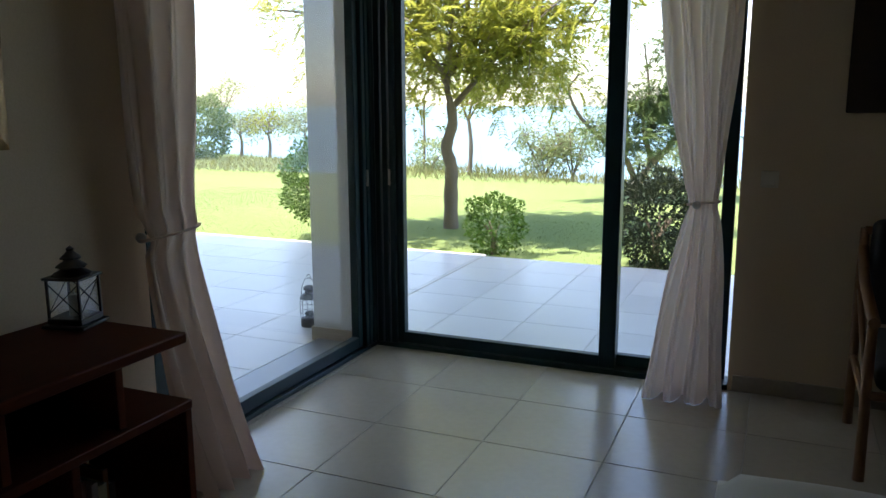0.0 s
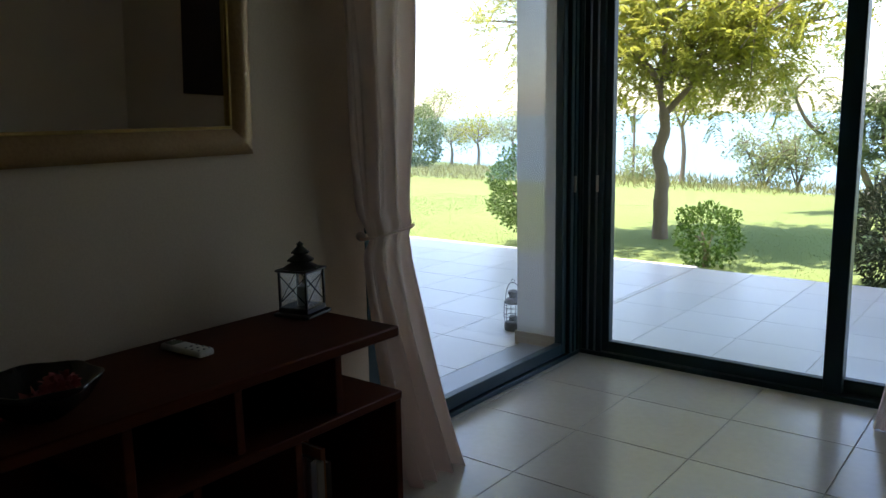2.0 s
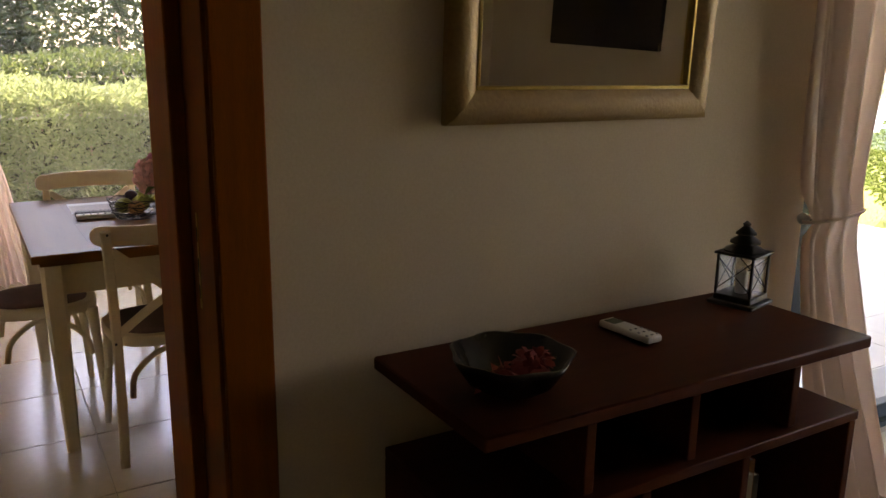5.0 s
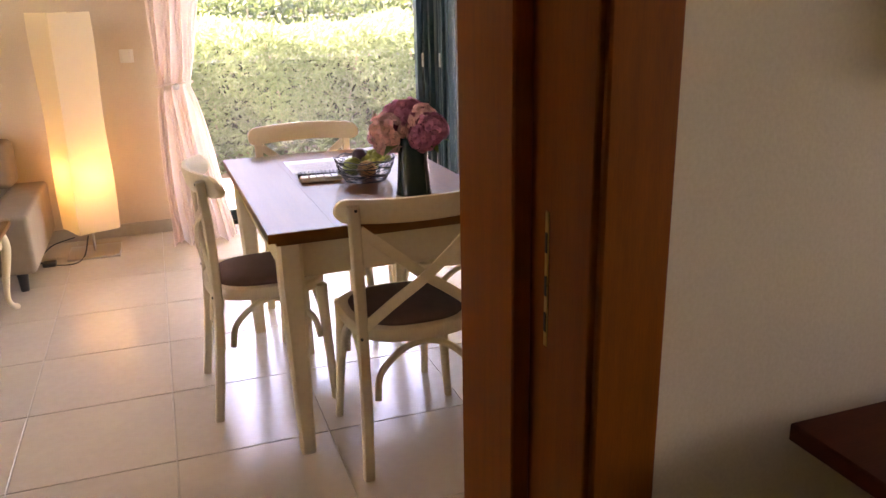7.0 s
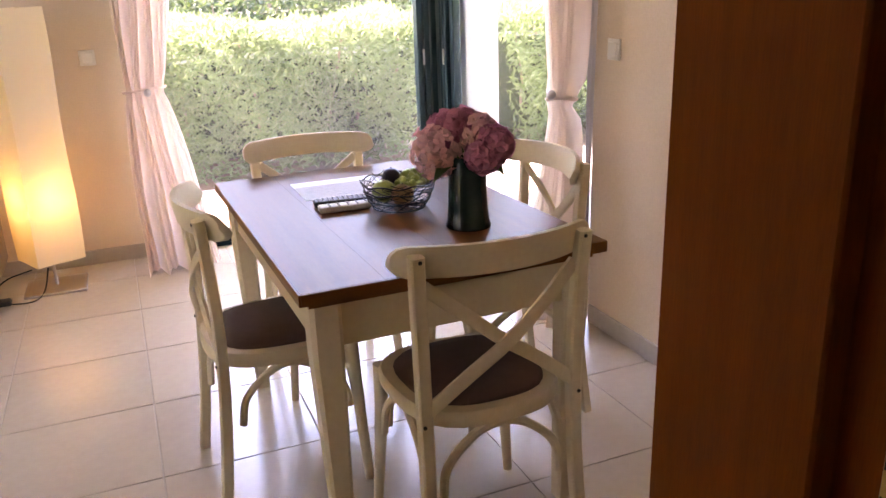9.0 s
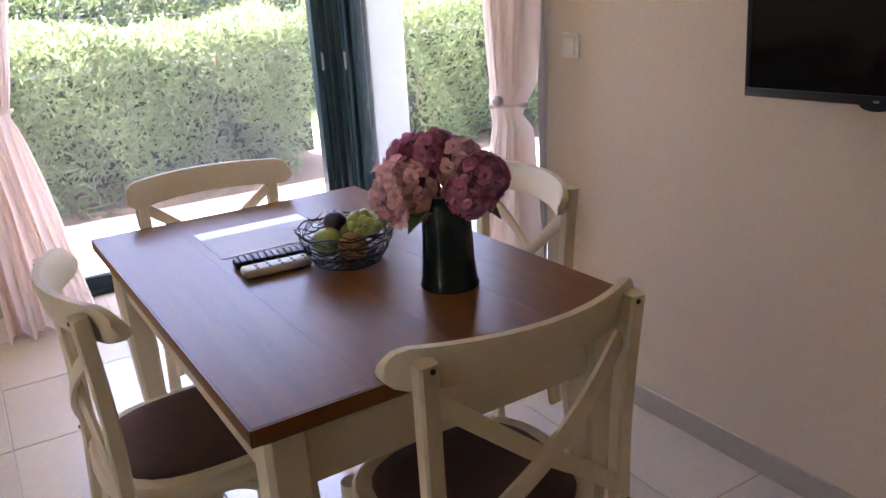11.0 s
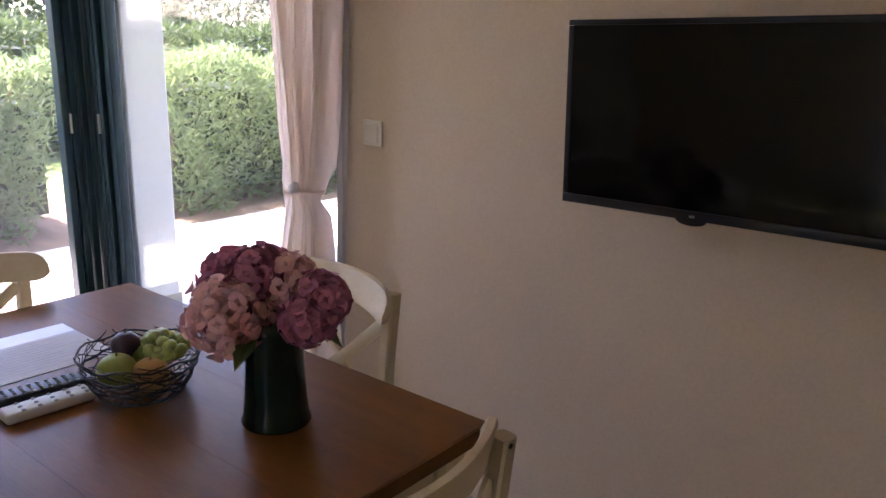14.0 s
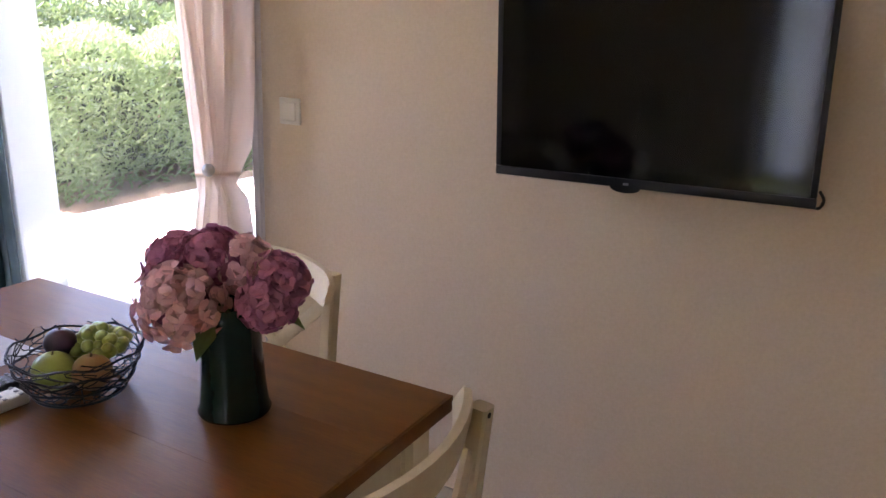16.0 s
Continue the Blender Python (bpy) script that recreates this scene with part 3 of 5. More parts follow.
def mirror():
    th = thing("wall_mirror", WALL_X, 1.79, 1.25, "large wall mirror in a wide gilded frame", "mirror")
    th.matrix_basis = pose(WALL_X + 0.006, 1.79, 1.25, 0, 1.9, 0.8)
    w, h, f, t = 0.435, 1.25, 0.082, 0.035
    for nm, quad in (("frame_bottom", ((-w, 0), (w, 0), (w - f, f), (-w + f, f))), ("frame_top", ((-w, h), (w, h), (w - f, h - f), (-w + f, h - f))),
                     ("frame_side", ((-w, 0), (-w, h), (-w + f, h - f), (-w + f, f))), ("frame_side", ((w, 0), (w, h), (w - f, h - f), (w - f, f)))):
        b = B()
        rows = []
        for k, d in ((0.0, 0.0), (0.0, 0.020), (0.18, 0.033), (0.55, 0.036), (0.86, 0.026), (1.0, 0.020), (1.0, 0.004)):
            p0 = [quad[0][i] + (quad[3][i] - quad[0][i]) * k for i in (0, 1)]
            p1 = [quad[1][i] + (quad[2][i] - quad[1][i]) * k for i in (0, 1)]
            rows.append([b.verts.new((d, p0[0] + (p1[0] - p0[0]) * s / 12, p0[1] + (p1[1] - p0[1]) * s / 12)) for s in range(13)])
        for r0, r1 in zip(rows, rows[1:]):
            for s in range(12):
                b.faces.new((r0[s], r0[s + 1], r1[s + 1], r1[s]))
        part(nm, b, GILT, th)
    for a, c in (((-w + f - 0.001, f - 0.001), (w - f + 0.001, f + 0.009)), ((-w + f - 0.001, h - f - 0.009), (w - f + 0.001, h - f + 0.001)),
                 ((-w + f - 0.001, f + 0.0095), (-w + f + 0.009, h - f - 0.0095)), ((w - f - 0.009, f + 0.0095), (w - f + 0.001, h - f - 0.0095))):
        part("gold_lip", box(B(), (0.0105, a[0], a[1]), (0.024, c[0], c[1]), 0.002), GOLD_LIP, th, "bright gold inner lip")
    part("mirror_glass", box(B(), (0.001, -w + f - 0.003, f - 0.003), (0.010, w - f + 0.003, h - f + 0.003)), MIRROR, th, "clear mirror glass")


mirror()


def console():
    th = thing("console_shelf", -1.44, 1.75, 0, "dark reddish wooden console shelf with open compartments", "shelf unit")
    x0, x1 = -0.238, 0.24
    part("top", box(B(), (x0, -0.588, 0.690), (x1, 0.60, 0.722), 0.004), DARK_WOOD, th)
    part("middle_shelf", box(B(), (x0 + 0.02, -0.57, 0.468), (x1 - 0.03, 0.64, 0.496), 0.003), DARK_WOOD, th)
    part("bottom_shelf", box(B(), (x0 + 0.02, -0.55, 0.045), (x1 - 0.03, 0.62, 0.072), 0.003), DARK_WOOD, th)
    for y in (-0.30, 0.01, 0.37):
        part("upper_divider", box(B(), (x0 + 0.02, y, 0.497), (x1 - 0.05, y + 0.028, 0.689), 0.003), DARK_WOOD, th)
    for y in (-0.57, -0.14, 0.19, 0.612):
        part("lower_divider", box(B(), (x0 + 0.02, y, 0.0), (x1 - 0.035, y + 0.028, 0.467), 0.003), DARK_WOOD, th)
    part("back_panel", box(B(), (x0 + 0.004, -0.54, 0.074), (x0 + 0.018, 0.61, 0.466)), DARK_WOOD, th)
    part("back_panel", box(B(), (x0 + 0.004, -0.29, 0.498), (x0 + 0.018, 0.39, 0.688)), DARK_WOOD, th)


console()
BOOK_COLOURS = [(0.55, 0.50, 0.42), (0.40, 0.16, 0.05), (0.12, 0.10, 0.09), (0.50, 0.45, 0.38), (0.18, 0.07, 0.05), (0.30, 0.30, 0.32)]
rb = random.Random(7)
yb = 1.99
for k in range(9):
    tb, hb, db = rb.uniform(0.018, 0.036), rb.uniform(0.20, 0.27), rb.uniform(0.14, 0.18)
    bk = thing("book", -1.46, yb, 0.073, "worn upright book on the console's lower shelf", "book", "books in the console")
    mb = mat("book_cover", BOOK_COLOURS[k % 6], rough=0.6, scale=9)
    b = box(B(), (-db / 2, 0, 0), (db / 2, 0.003, hb), 0.001)
    box(b, (-db / 2, tb - 0.003, 0), (db / 2, tb, hb), 0.001), box(b, (db / 2, 0, 0), (db / 2 + 0.003, tb, hb), 0.001)
    cov = part("cover", b, mb, bk)
    part("pages", box(B(), (-db / 2 + 0.003, 0.0034, 0.003), (db / 2 - 0.001, tb - 0.0034, hb - 0.003)), PAPER, cov, "cream pages")
    yb += tb + 0.002
bk = thing("book", -1.46, 1.645, 0.073, "pale upright book in the console's middle", "book", "books in the console")
part("cover", box(B(), (-0.08, 0, 0), (0.08, 0.03, 0.30), 0.002), mat("pale_cover", (0.42, 0.38, 0.28), rough=0.6, scale=9), bk)


def lantern(name, x, y, z, s, material, label, tiers=3, round_cage=False):
    th = thing(name, x, y, z, label, "lantern", turn=14)
    w = 0.0545 * s
    part("base", box(B(), (-w * 1.35, -w * 1.35, 0), (w * 1.35, w * 1.35, 0.012 * s), 0.003), material, th)
    part("base_step", box(B(), (-w * 1.1, -w * 1.1, 0.0125 * s), (w * 1.1, w * 1.1, 0.032 * s), 0.003), material, th)
    for sx in (-1, 1):
        for sy in (-1, 1):
            part("corner_post", box(B(), (sx * w - 0.004 * s, sy * w - 0.004 * s, 0.0325 * s), (sx * w + 0.004 * s, sy * w + 0.004 * s, 0.155 * s), 0.001), material, th)
    for ax in range(4):
        for d in (-1, 1):
            b = tube(B(), [(-w * d, -w, 0.045 * s), (w * d, -w, 0.145 * s)], 0.0018 * s, 6)
            bmesh.ops.transform(b, matrix=pose(0, 0, 0, 0, 0, ax * 90), verts=b.verts)
            part("cross_wire", b, material, th)
        b = box(B(), (-w + 0.004, -w + 0.003, 0.034 * s), (w - 0.004, -w + 0.005, 0.153 * s))
        bmesh.ops.transform(b, matrix=pose(0, 0, 0, 0, 0, ax * 90), verts=b.verts)
        part("glass_side", b, GLASS, th, "clear glass side")
    part("candle", lathe(B(), [(0.018 * s, 0.033 * s), (0.018 * s, 0.10 * s), (0.004 * s, 0.102 * s), (0.002 * s, 0.115 * s)], 14), PAPER, th, "white candle")
    plate = part("top_plate", box(B(), (-w * 1.2, -w * 1.2, 0.1555 * s), (w * 1.2, w * 1.2, 0.164 * s), 0.002), material, th)
    z0 = 0.1645 * s
    for k in range(tiers):
        r0, r1 = w * (1.15 - 0.28 * k), w * (0.55 - 0.16 * k)
        part("roof_tier", lathe(B(), [(r0, z0), (r0, z0 + 0.004 * s), (max(r1, 0.006), z0 + 0.022 * s), (max(r1 * 0.8, 0.005), z0 + 0.026 * s)], 8), material, plate)
        z0 += 0.0262 * s
    part("finial", lathe(B(), [(0.010 * s, z0), (0.013 * s, z0 + 0.006 * s), (0.004 * s, z0 + 0.013 * s), (0.0001, z0 + 0.016 * s)], 10), material, plate)


lantern("lantern", -1.565, 2.285, 0.7225, 0.94, BLACK_METAL, "black tin candle lantern with tiered roof on the console")


def decor_bowl():
    th = thing("decor_bowl", -1.36, 1.33, 0.7225, "dark glazed wavy bowl with potpourri on the console", "bowl")
    part("bowl", lathe(B(), [(0.050, 0.0), (0.056, 0.004), (0.095, 0.030), (0.122, 0.070), (0.130, 0.086), (0.124, 0.086), (0.090, 0.036), (0.045, 0.012), (0.0001, 0.010)], 40, wave=0.05, lobes=7), BOWL_GLASS, th, smooth=180)
    rng = np.random.default_rng(5)
    r, a = 0.06 * np.sqrt(rng.random(26)), rng.random(26) * 6.28
    pos = np.stack([r * np.cos(a), r * np.sin(a), 0.03 + 0.02 * rng.random(26)], 1)
    d = blades(pos, rnd_dirs(rng, 26) * (1, 1, 0.5), rnd_dirs(rng, 26), np.full(26, 0.05), np.full(26, 0.04), 0.3)
    ob = new("potpourri", leaf_mesh("potpourri", d, PETAL_RED))
    ob.parent = th
    tagged(ob, "dried red petals")
    n = 70
    d = rnd_dirs(rng, n)
    head = petals(np.array((0.03, 0.035, 0.064)) + d * (0.020, 0.024, 0.014), d + rng.normal(size=(n, 3)) * 0.5, d + (0, 0, 0.6), 0.018 + 0.012 * rng.random(n), 0.020 + 0.010 * rng.random(n))
    ob = new("dried_flower", leaf_mesh("dried_flower", head, PETAL_RED))
    ob.parent = th
    tagged(ob, "dried red flower head")


decor_bowl()


def remote(name, x, y, z, turn, l, w, body, label, keys, key_mat, screen=False):
    th = thing(name, x, y, z, label, "remote control", turn=turn)
    case = part("case", box(B(), (-l / 2, -w / 2, 0), (l / 2, w / 2, 0.019), 0.006, 3), body, th)
    if screen:
        part("display", box(B(), (-l / 2 + 0.012, -w / 2 + 0.007, 0.0190), (-l / 2 + 0.048, w / 2 - 0.007, 0.0198)), mat("grey_display", (0.22, 0.25, 0.20), rough=0.2, scale=9), case, "grey liquid crystal display")
    nx, ny, x0 = keys
    for i in range(nx):
        for j in range(ny):
            cx, cy = x0 + i * (l / 2 - 0.012 - x0) / max(1, nx - 1), (j - (ny - 1) / 2) * (w * 0.72 / max(1, ny - 1)) if ny > 1 else 0
            part("key", box(B(), (cx - 0.0035, cy - 0.0035, 0.0190), (cx + 0.0035, cy + 0.0035, 0.0212), 0.001), key_mat, case)


remote("remote_control", -1.51, 1.805, 0.7225, 4, 0.17, 0.052, REMOTE_WHITE, "white air conditioner remote lying on the console", (3, 3, 0.02), BUTTON_GREY, True)


def bed():
    th = thing("bed", 1.41, 1.76, 0, "bed with smooth white bedding", "bed")
    part("mattress", box(B(), (-1.08, -0.70, 0.16), (1.10, 0.68, 0.49), 0.04, 3), BEDDING, th)
    b = B()
    n, m = 44, 34
    g = []
    for i in range(n + 1):
        row = []
        for j in range(m + 1):
            x, y = -1.13 + 2.26 * i / n, -0.75 + 1.5 * j / m
            edge = min(1.0, min(i, j, m - j) / 3.2)
            row.append(b.verts.new((x, y, 0.475 + 0.080 * edge ** 0.5 + 0.008 * noise.noise((x * 4, y * 4, 0)))))
        g.append(row)
    for i in range(n):
        for j in range(m):
            b.faces.new((g[i][j], g[i + 1][j], g[i + 1][j + 1], g[i][j + 1]))
    rim = [g[0][j] for j in range(m + 1)] + [g[i][m] for i in range(1, n + 1)] + [g[n][j] for j in range(m - 1, -1, -1)] + [g[i][0] for i in range(n - 1, 0, -1)]
    low = [b.verts.new((v.co.x, v.co.y, 0.20 + 0.02 * math.sin(k * 0.7))) for k, v in enumerate(rim)]
    for k in range(len(rim)):
        b.faces.new((rim[k], rim[(k + 1) % len(rim)], low[(k + 1) % len(rim)], low[k]))
    part("bedspread", b, BEDDING, th, smooth=180)
    part("bed_base", box(B(), (-1.05, -0.68, 0.05), (1.10, 0.66, 0.158), 0.01), DARK_WOOD, th)
    for sx in (-0.98, 1.02):
        for sy in (-0.6, 0.58):
            part("leg", box(B(), (sx - 0.03, sy - 0.03, 0), (sx + 0.03, sy + 0.03, 0.0495), 0.004), DARK_WOOD, th)


bed()


def armchair():
    th = thing("cane_armchair", 1.02, 3.98, 0, "bamboo cane armchair covered with black cloth", "armchair")
    for sx, sy, h in ((-0.31, -0.28, 0.62), (-0.31, 0.30, 0.86), (0.31, -0.28, 0.62), (0.31, 0.30, 0.86)):
        part("leg", tube(B(), [(sx, sy, 0), (sx, sy, h * 0.33), (sx * 1.01, sy, h * 0.66), (sx, sy, h)], [0.021, 0.019, 0.020, 0.018], 10), BAMBOO, th)
    for sx in (-0.31, 0.31):
        part("arm", tube(B(), curve_pts([(sx, -0.32, 0.61), (sx, -0.10, 0.635), (sx, 0.15, 0.68), (sx, 0.30, 0.78)]), 0.021, 10), BAMBOO, th)
        part("side_rail", tube(B(), [(sx, -0.28, 0.30), (sx, 0.30, 0.30)], 0.016, 8), BAMBOO, th)
        part("side_brace", tube(B(), [(sx, -0.27, 0.32), (sx, 0.29, 0.60)], 0.012, 8), BAMBOO, th)
    part("seat_rail", tube(B(), [(-0.31, -0.28, 0.33), (0.31, -0.28, 0.33)], 0.018, 8), BAMBOO, th)
    part("top_rail", tube(B(), [(-0.31, 0.30, 0.85), (0.31, 0.30, 0.85)], 0.018, 8), BAMBOO, th)
    part("seat_cushion", box(B(), (-0.285, -0.30, 0.345), (0.285, 0.26, 0.46), 0.04, 3), DARK_CLOTH, th, "black cloth cushion", smooth=180)
    part("back_cushion", box(B(), (-0.285, 0.20, 0.47), (0.285, 0.345, 0.90), 0.04, 3), DARK_CLOTH, th, "black cloth back cushion", smooth=180)


armchair()


def painting():
    th = thing("painting", 1.25, GLASS_Y, 1.33, "dark unframed painting on the bedroom wall", "painting")
    part("canvas", box(B(), (-0.64, -0.035, 0), (0.50, -0.001, 0.80), 0.004), CANVAS, th)


painting()


def switch(x, y, z, face):
    th = thing("light_switch", x, y, z, "white square rocker light switch on the wall", "light switch", turn=face)
    pl = part("plate", box(B(), (-0.038, -0.009, -0.038), (0.038, -0.0005, 0.038), 0.003, 2), SWITCH, th)
    part("rocker", box(B(), (-0.027, -0.014, -0.027), (0.027, -0.0095, 0.027), 0.002), SWITCH, pl)


switch(0.325, GLASS_Y, 1.03, 0)
switch(-3.925, TV_Y, 1.12, 0)
switch(WEST_X, 0.135, 1.08, 90)


# ---- dining room ----
def dining_table():
    th = thing("dining_table", -3.571, 0.898, 0, "cream painted dining table with brown plank top", "table", turn=1.1)
    hx, hy = 0.585, 0.380
    ys = [-hy, -0.19, 0.0, 0.185, hy]
    for k, (a, c) in enumerate(zip(ys, ys[1:])):
        part("top_plank", box(B(), (-hx, a + (0.0002 if k else 0), 0.722), (hx, c - 0.0002, 0.750), 0.0, 2), TABLE_WOOD, th, smooth=0)
    for s in (-1, 1):
        part("rim", bar(B(), [(-hx - 0.004, s * (hy + 0.0025), 0.7355), (hx + 0.004, s * (hy + 0.0025), 0.7355)], 0.006, 0.0278), TABLE_WOOD, th)
        part("rim", bar(B(), [(s * (hx + 0.0025), -hy, 0.7355), (s * (hx + 0.0025), hy, 0.7355)], 0.006, 0.0278), TABLE_WOOD, th)
    part("under_top", box(B(), (-hx + 0.02, -hy + 0.02, 0.705), (hx - 0.02, hy - 0.02, 0.7215)), TABLE_WOOD, th)
    for s in (-1, 1):
        part("apron", box(B(), (-hx + 0.07, s * (hy - 0.052) - 0.011, 0.595), (hx - 0.07, s * (hy - 0.052) + 0.011, 0.7045), 0.002), CREAM_PAINT, th)
        part("apron", box(B(), (s * (hx - 0.052) - 0.011, -hy + 0.07, 0.595), (s * (hx - 0.052) + 0.011, hy - 0.07, 0.7045), 0.002), CREAM_PAINT, th)
        for q in (-1, 1):
            cx, cy = s * (hx - 0.058), q * (hy - 0.058)
            b = bar(B(), [(cx - s * 0.012, cy - q * 0.012, 0.0), (cx - s * 0.006, cy - q * 0.006, 0.30), (cx, cy, 0.585), (cx, cy, 0.704)], [0.044, 0.058, 0.072, 0.072], [0.044, 0.058, 0.072, 0.072], (0, 1, 0))
            part("leg", b, CREAM_PAINT, th)


dining_table()


def dining_chair():
    """A bentwood chair with a crossed back; it faces +y, its origin under the seat's middle."""
    th = thing("dining_chair", 0, 0, 0, "cream painted cross-back chair with brown woven seat", "chair", "chairs round the table")
    for s in (-1, 1):
        pts = curve_pts([(s * 0.20, -0.225, 0.0), (s * 0.190, -0.200, 0.22), (s * 0.187, -0.185, 0.44), (s * 0.190, -0.186, 0.64), (s * 0.197, -0.200, 0.838)], 5)
        part("back_post", bar(B(), pts, 0.032, 0.030, (0, 1, 0)), CREAM_PAINT, th)
        pts = curve_pts([(s * 0.200, 0.185, 0.0), (s * 0.188, 0.178, 0.16), (s * 0.178, 0.170, 0.32), (s * 0.175, 0.165, 0.432)], 5)
        part("front_leg", tube(B(), pts, [0.013 + 0.008 * i / (len(pts) - 1) for i in range(len(pts))], 10), CREAM_PAINT, th)
        # bentwood arches that brace the legs under the seat
        arch = curve_pts([(s * 0.178, -0.150, 0.255), (s * 0.178, -0.130, 0.335), (s * 0.178, -0.05, 0.400), (s * 0.178, 0.03, 0.400), (s * 0.178, 0.125, 0.325), (s * 0.180, 0.150, 0.240)], 5)
        part("side_arch", tube(B(), arch, 0.011, 8), CREAM_PAINT, th)
        # crossed back rails, bowed backwards
        z0, z1 = 0.475, 0.765
        pts = curve_pts([(-s * 0.180, -0.190, z0), (-s * 0.09, -0.198 - 0.010 * (s > 0), z0 + 0.075), (0, -0.202 - 0.014 * (s > 0), 0.615), (s * 0.09, -0.202 - 0.010 * (s > 0), z1 - 0.075), (s * 0.180, -0.190, z1)], 5)
        part("cross_rail", bar(B(), pts, 0.012, 0.030, (0, 0.15, 1)), CREAM_PAINT, th)
    arch = curve_pts([(-0.150, -0.185, 0.235), (-0.135, -0.18, 0.320), (-0.05, -0.172, 0.388), (0.05, -0.172, 0.388), (0.135, -0.18, 0.320), (0.150, -0.185, 0.235)], 5)
    part("back_arch", tube(B(), arch, 0.011, 8), CREAM_PAINT, th)
    arch = curve_pts([(-0.160, 0.172, 0.245), (-0.145, 0.168, 0.325), (-0.06, 0.160, 0.392), (0.06, 0.160, 0.392), (0.145, 0.168, 0.325), (0.160, 0.172, 0.245)], 5)
    part("front_arch", tube(B(), arch, 0.011, 8), CREAM_PAINT, th)
    # curved top rail with rounded ends
    b, rows = B(), []
    for i in range(19):
        u = math.sin((-1 + i / 9) * math.pi / 2)
        x, y = u * 0.238, -0.230 + 0.080 * u * u
        hh = 0.036 * math.sqrt(max(0.12, 1 - (max(0, abs(u) - 0.86) / 0.15) ** 2))
        zc = 0.819 - 0.004 * u * u
        ring = []
        for dy, dz in ((-0.010, -1), (-0.013, -0.7), (-0.013, 0.6), (-0.008, 1), (0.006, 1), (0.011, 0.6), (0.011, -0.7), (0.007, -1)):
            ring.append(b.verts.new((x, y + dy + 0.008 * (1 - dz), zc + dz * hh)))
        rows.append(ring)
    for r0, r1 in zip(rows, rows[1:]):
        for k in range(8):
            b.faces.new((r0[k], r1[k], r1[(k + 1) % 8], r0[(k + 1) % 8]))
    b.faces.new(rows[0]), b.faces.new(rows[-1][::-1])
    rail = part("top_rail", b, CREAM_PAINT, th)
    # seat ring and woven pad
    def outline(k, z, grow=0.0):
        out = []
        for i in range(36):
            a = i / 36 * math.tau
            cx, sy = math.cos(a), math.sin(a)
            rx, ry = 0.205 + grow, 0.205 + grow
            sq = (abs(cx) ** 2.9 + abs(sy) ** 2.9) ** (-1 / 2.9)
            taper = 1 + 0.07 * sy
            out.append((cx * sq * rx * k * taper, sy * sq * ry * k - 0.005, z))
        return out
    b = B()
    rows = [[b.verts.new(p) for p in outline(k, z)] for k, z in ((0.80, 0.418), (0.98, 0.418), (1.0, 0.426), (1.0, 0.448), (0.97, 0.456), (0.84, 0.457), (0.80, 0.445))]
    for r0, r1 in zip(rows, rows[1:] + rows[:1]):
        for k in range(36):
            b.faces.new((r0[k], r0[(k + 1) % 36], r1[(k + 1) % 36], r1[k]))
    seat = part("seat_frame", b, CREAM_PAINT, th)
    b = B()
    rows = [[b.verts.new(p) for p in outline(k, z)] for k, z in ((0.80, 0.432), (0.835, 0.458), (0.80, 0.466), (0.6, 0.473), (0.3, 0.476))]
    for r0, r1 in zip(rows, rows[1:]):
        for k in range(36):
            b.faces.new((r0[k], r0[(k + 1) % 36], r1[(k + 1) % 36], r1[k]))
    b.faces.new(rows[-1]), b.faces.new(rows[0][::-1])
    part("seat_pad", b, SEAT_CLOTH, seat, "brown woven seat pad", smooth=60)
    for s in (-1, 1):
        for z in (0.828, 0.445):
            y = -0.213 if z > 0.6 else -0.200
            bb = lathe(B(), [(0.0045, 0), (0.0045, 0.003), (0.002, 0.004)], 8)
            bmesh.ops.transform(bb, matrix=pose(s * 0.193, y, z, 90, 0, 0), verts=bb.verts)
            part("bolt_head", bb, BLACK_METAL, rail if z > 0.6 else seat, "dark bolt head")
    return th


chair = dining_chair()
chair.matrix_basis = pose(-3.56, 0.565, 0, 0, 0, 2)
copy_thing(chair, pose(-3.050, 0.940, 0, 0, 0, 90))
copy_thing(chair, pose(-3.63, 1.31, 0, 0, 0, 178))
copy_thing(chair, pose(-4.11, 0.86, 0, 0, 0, -90))


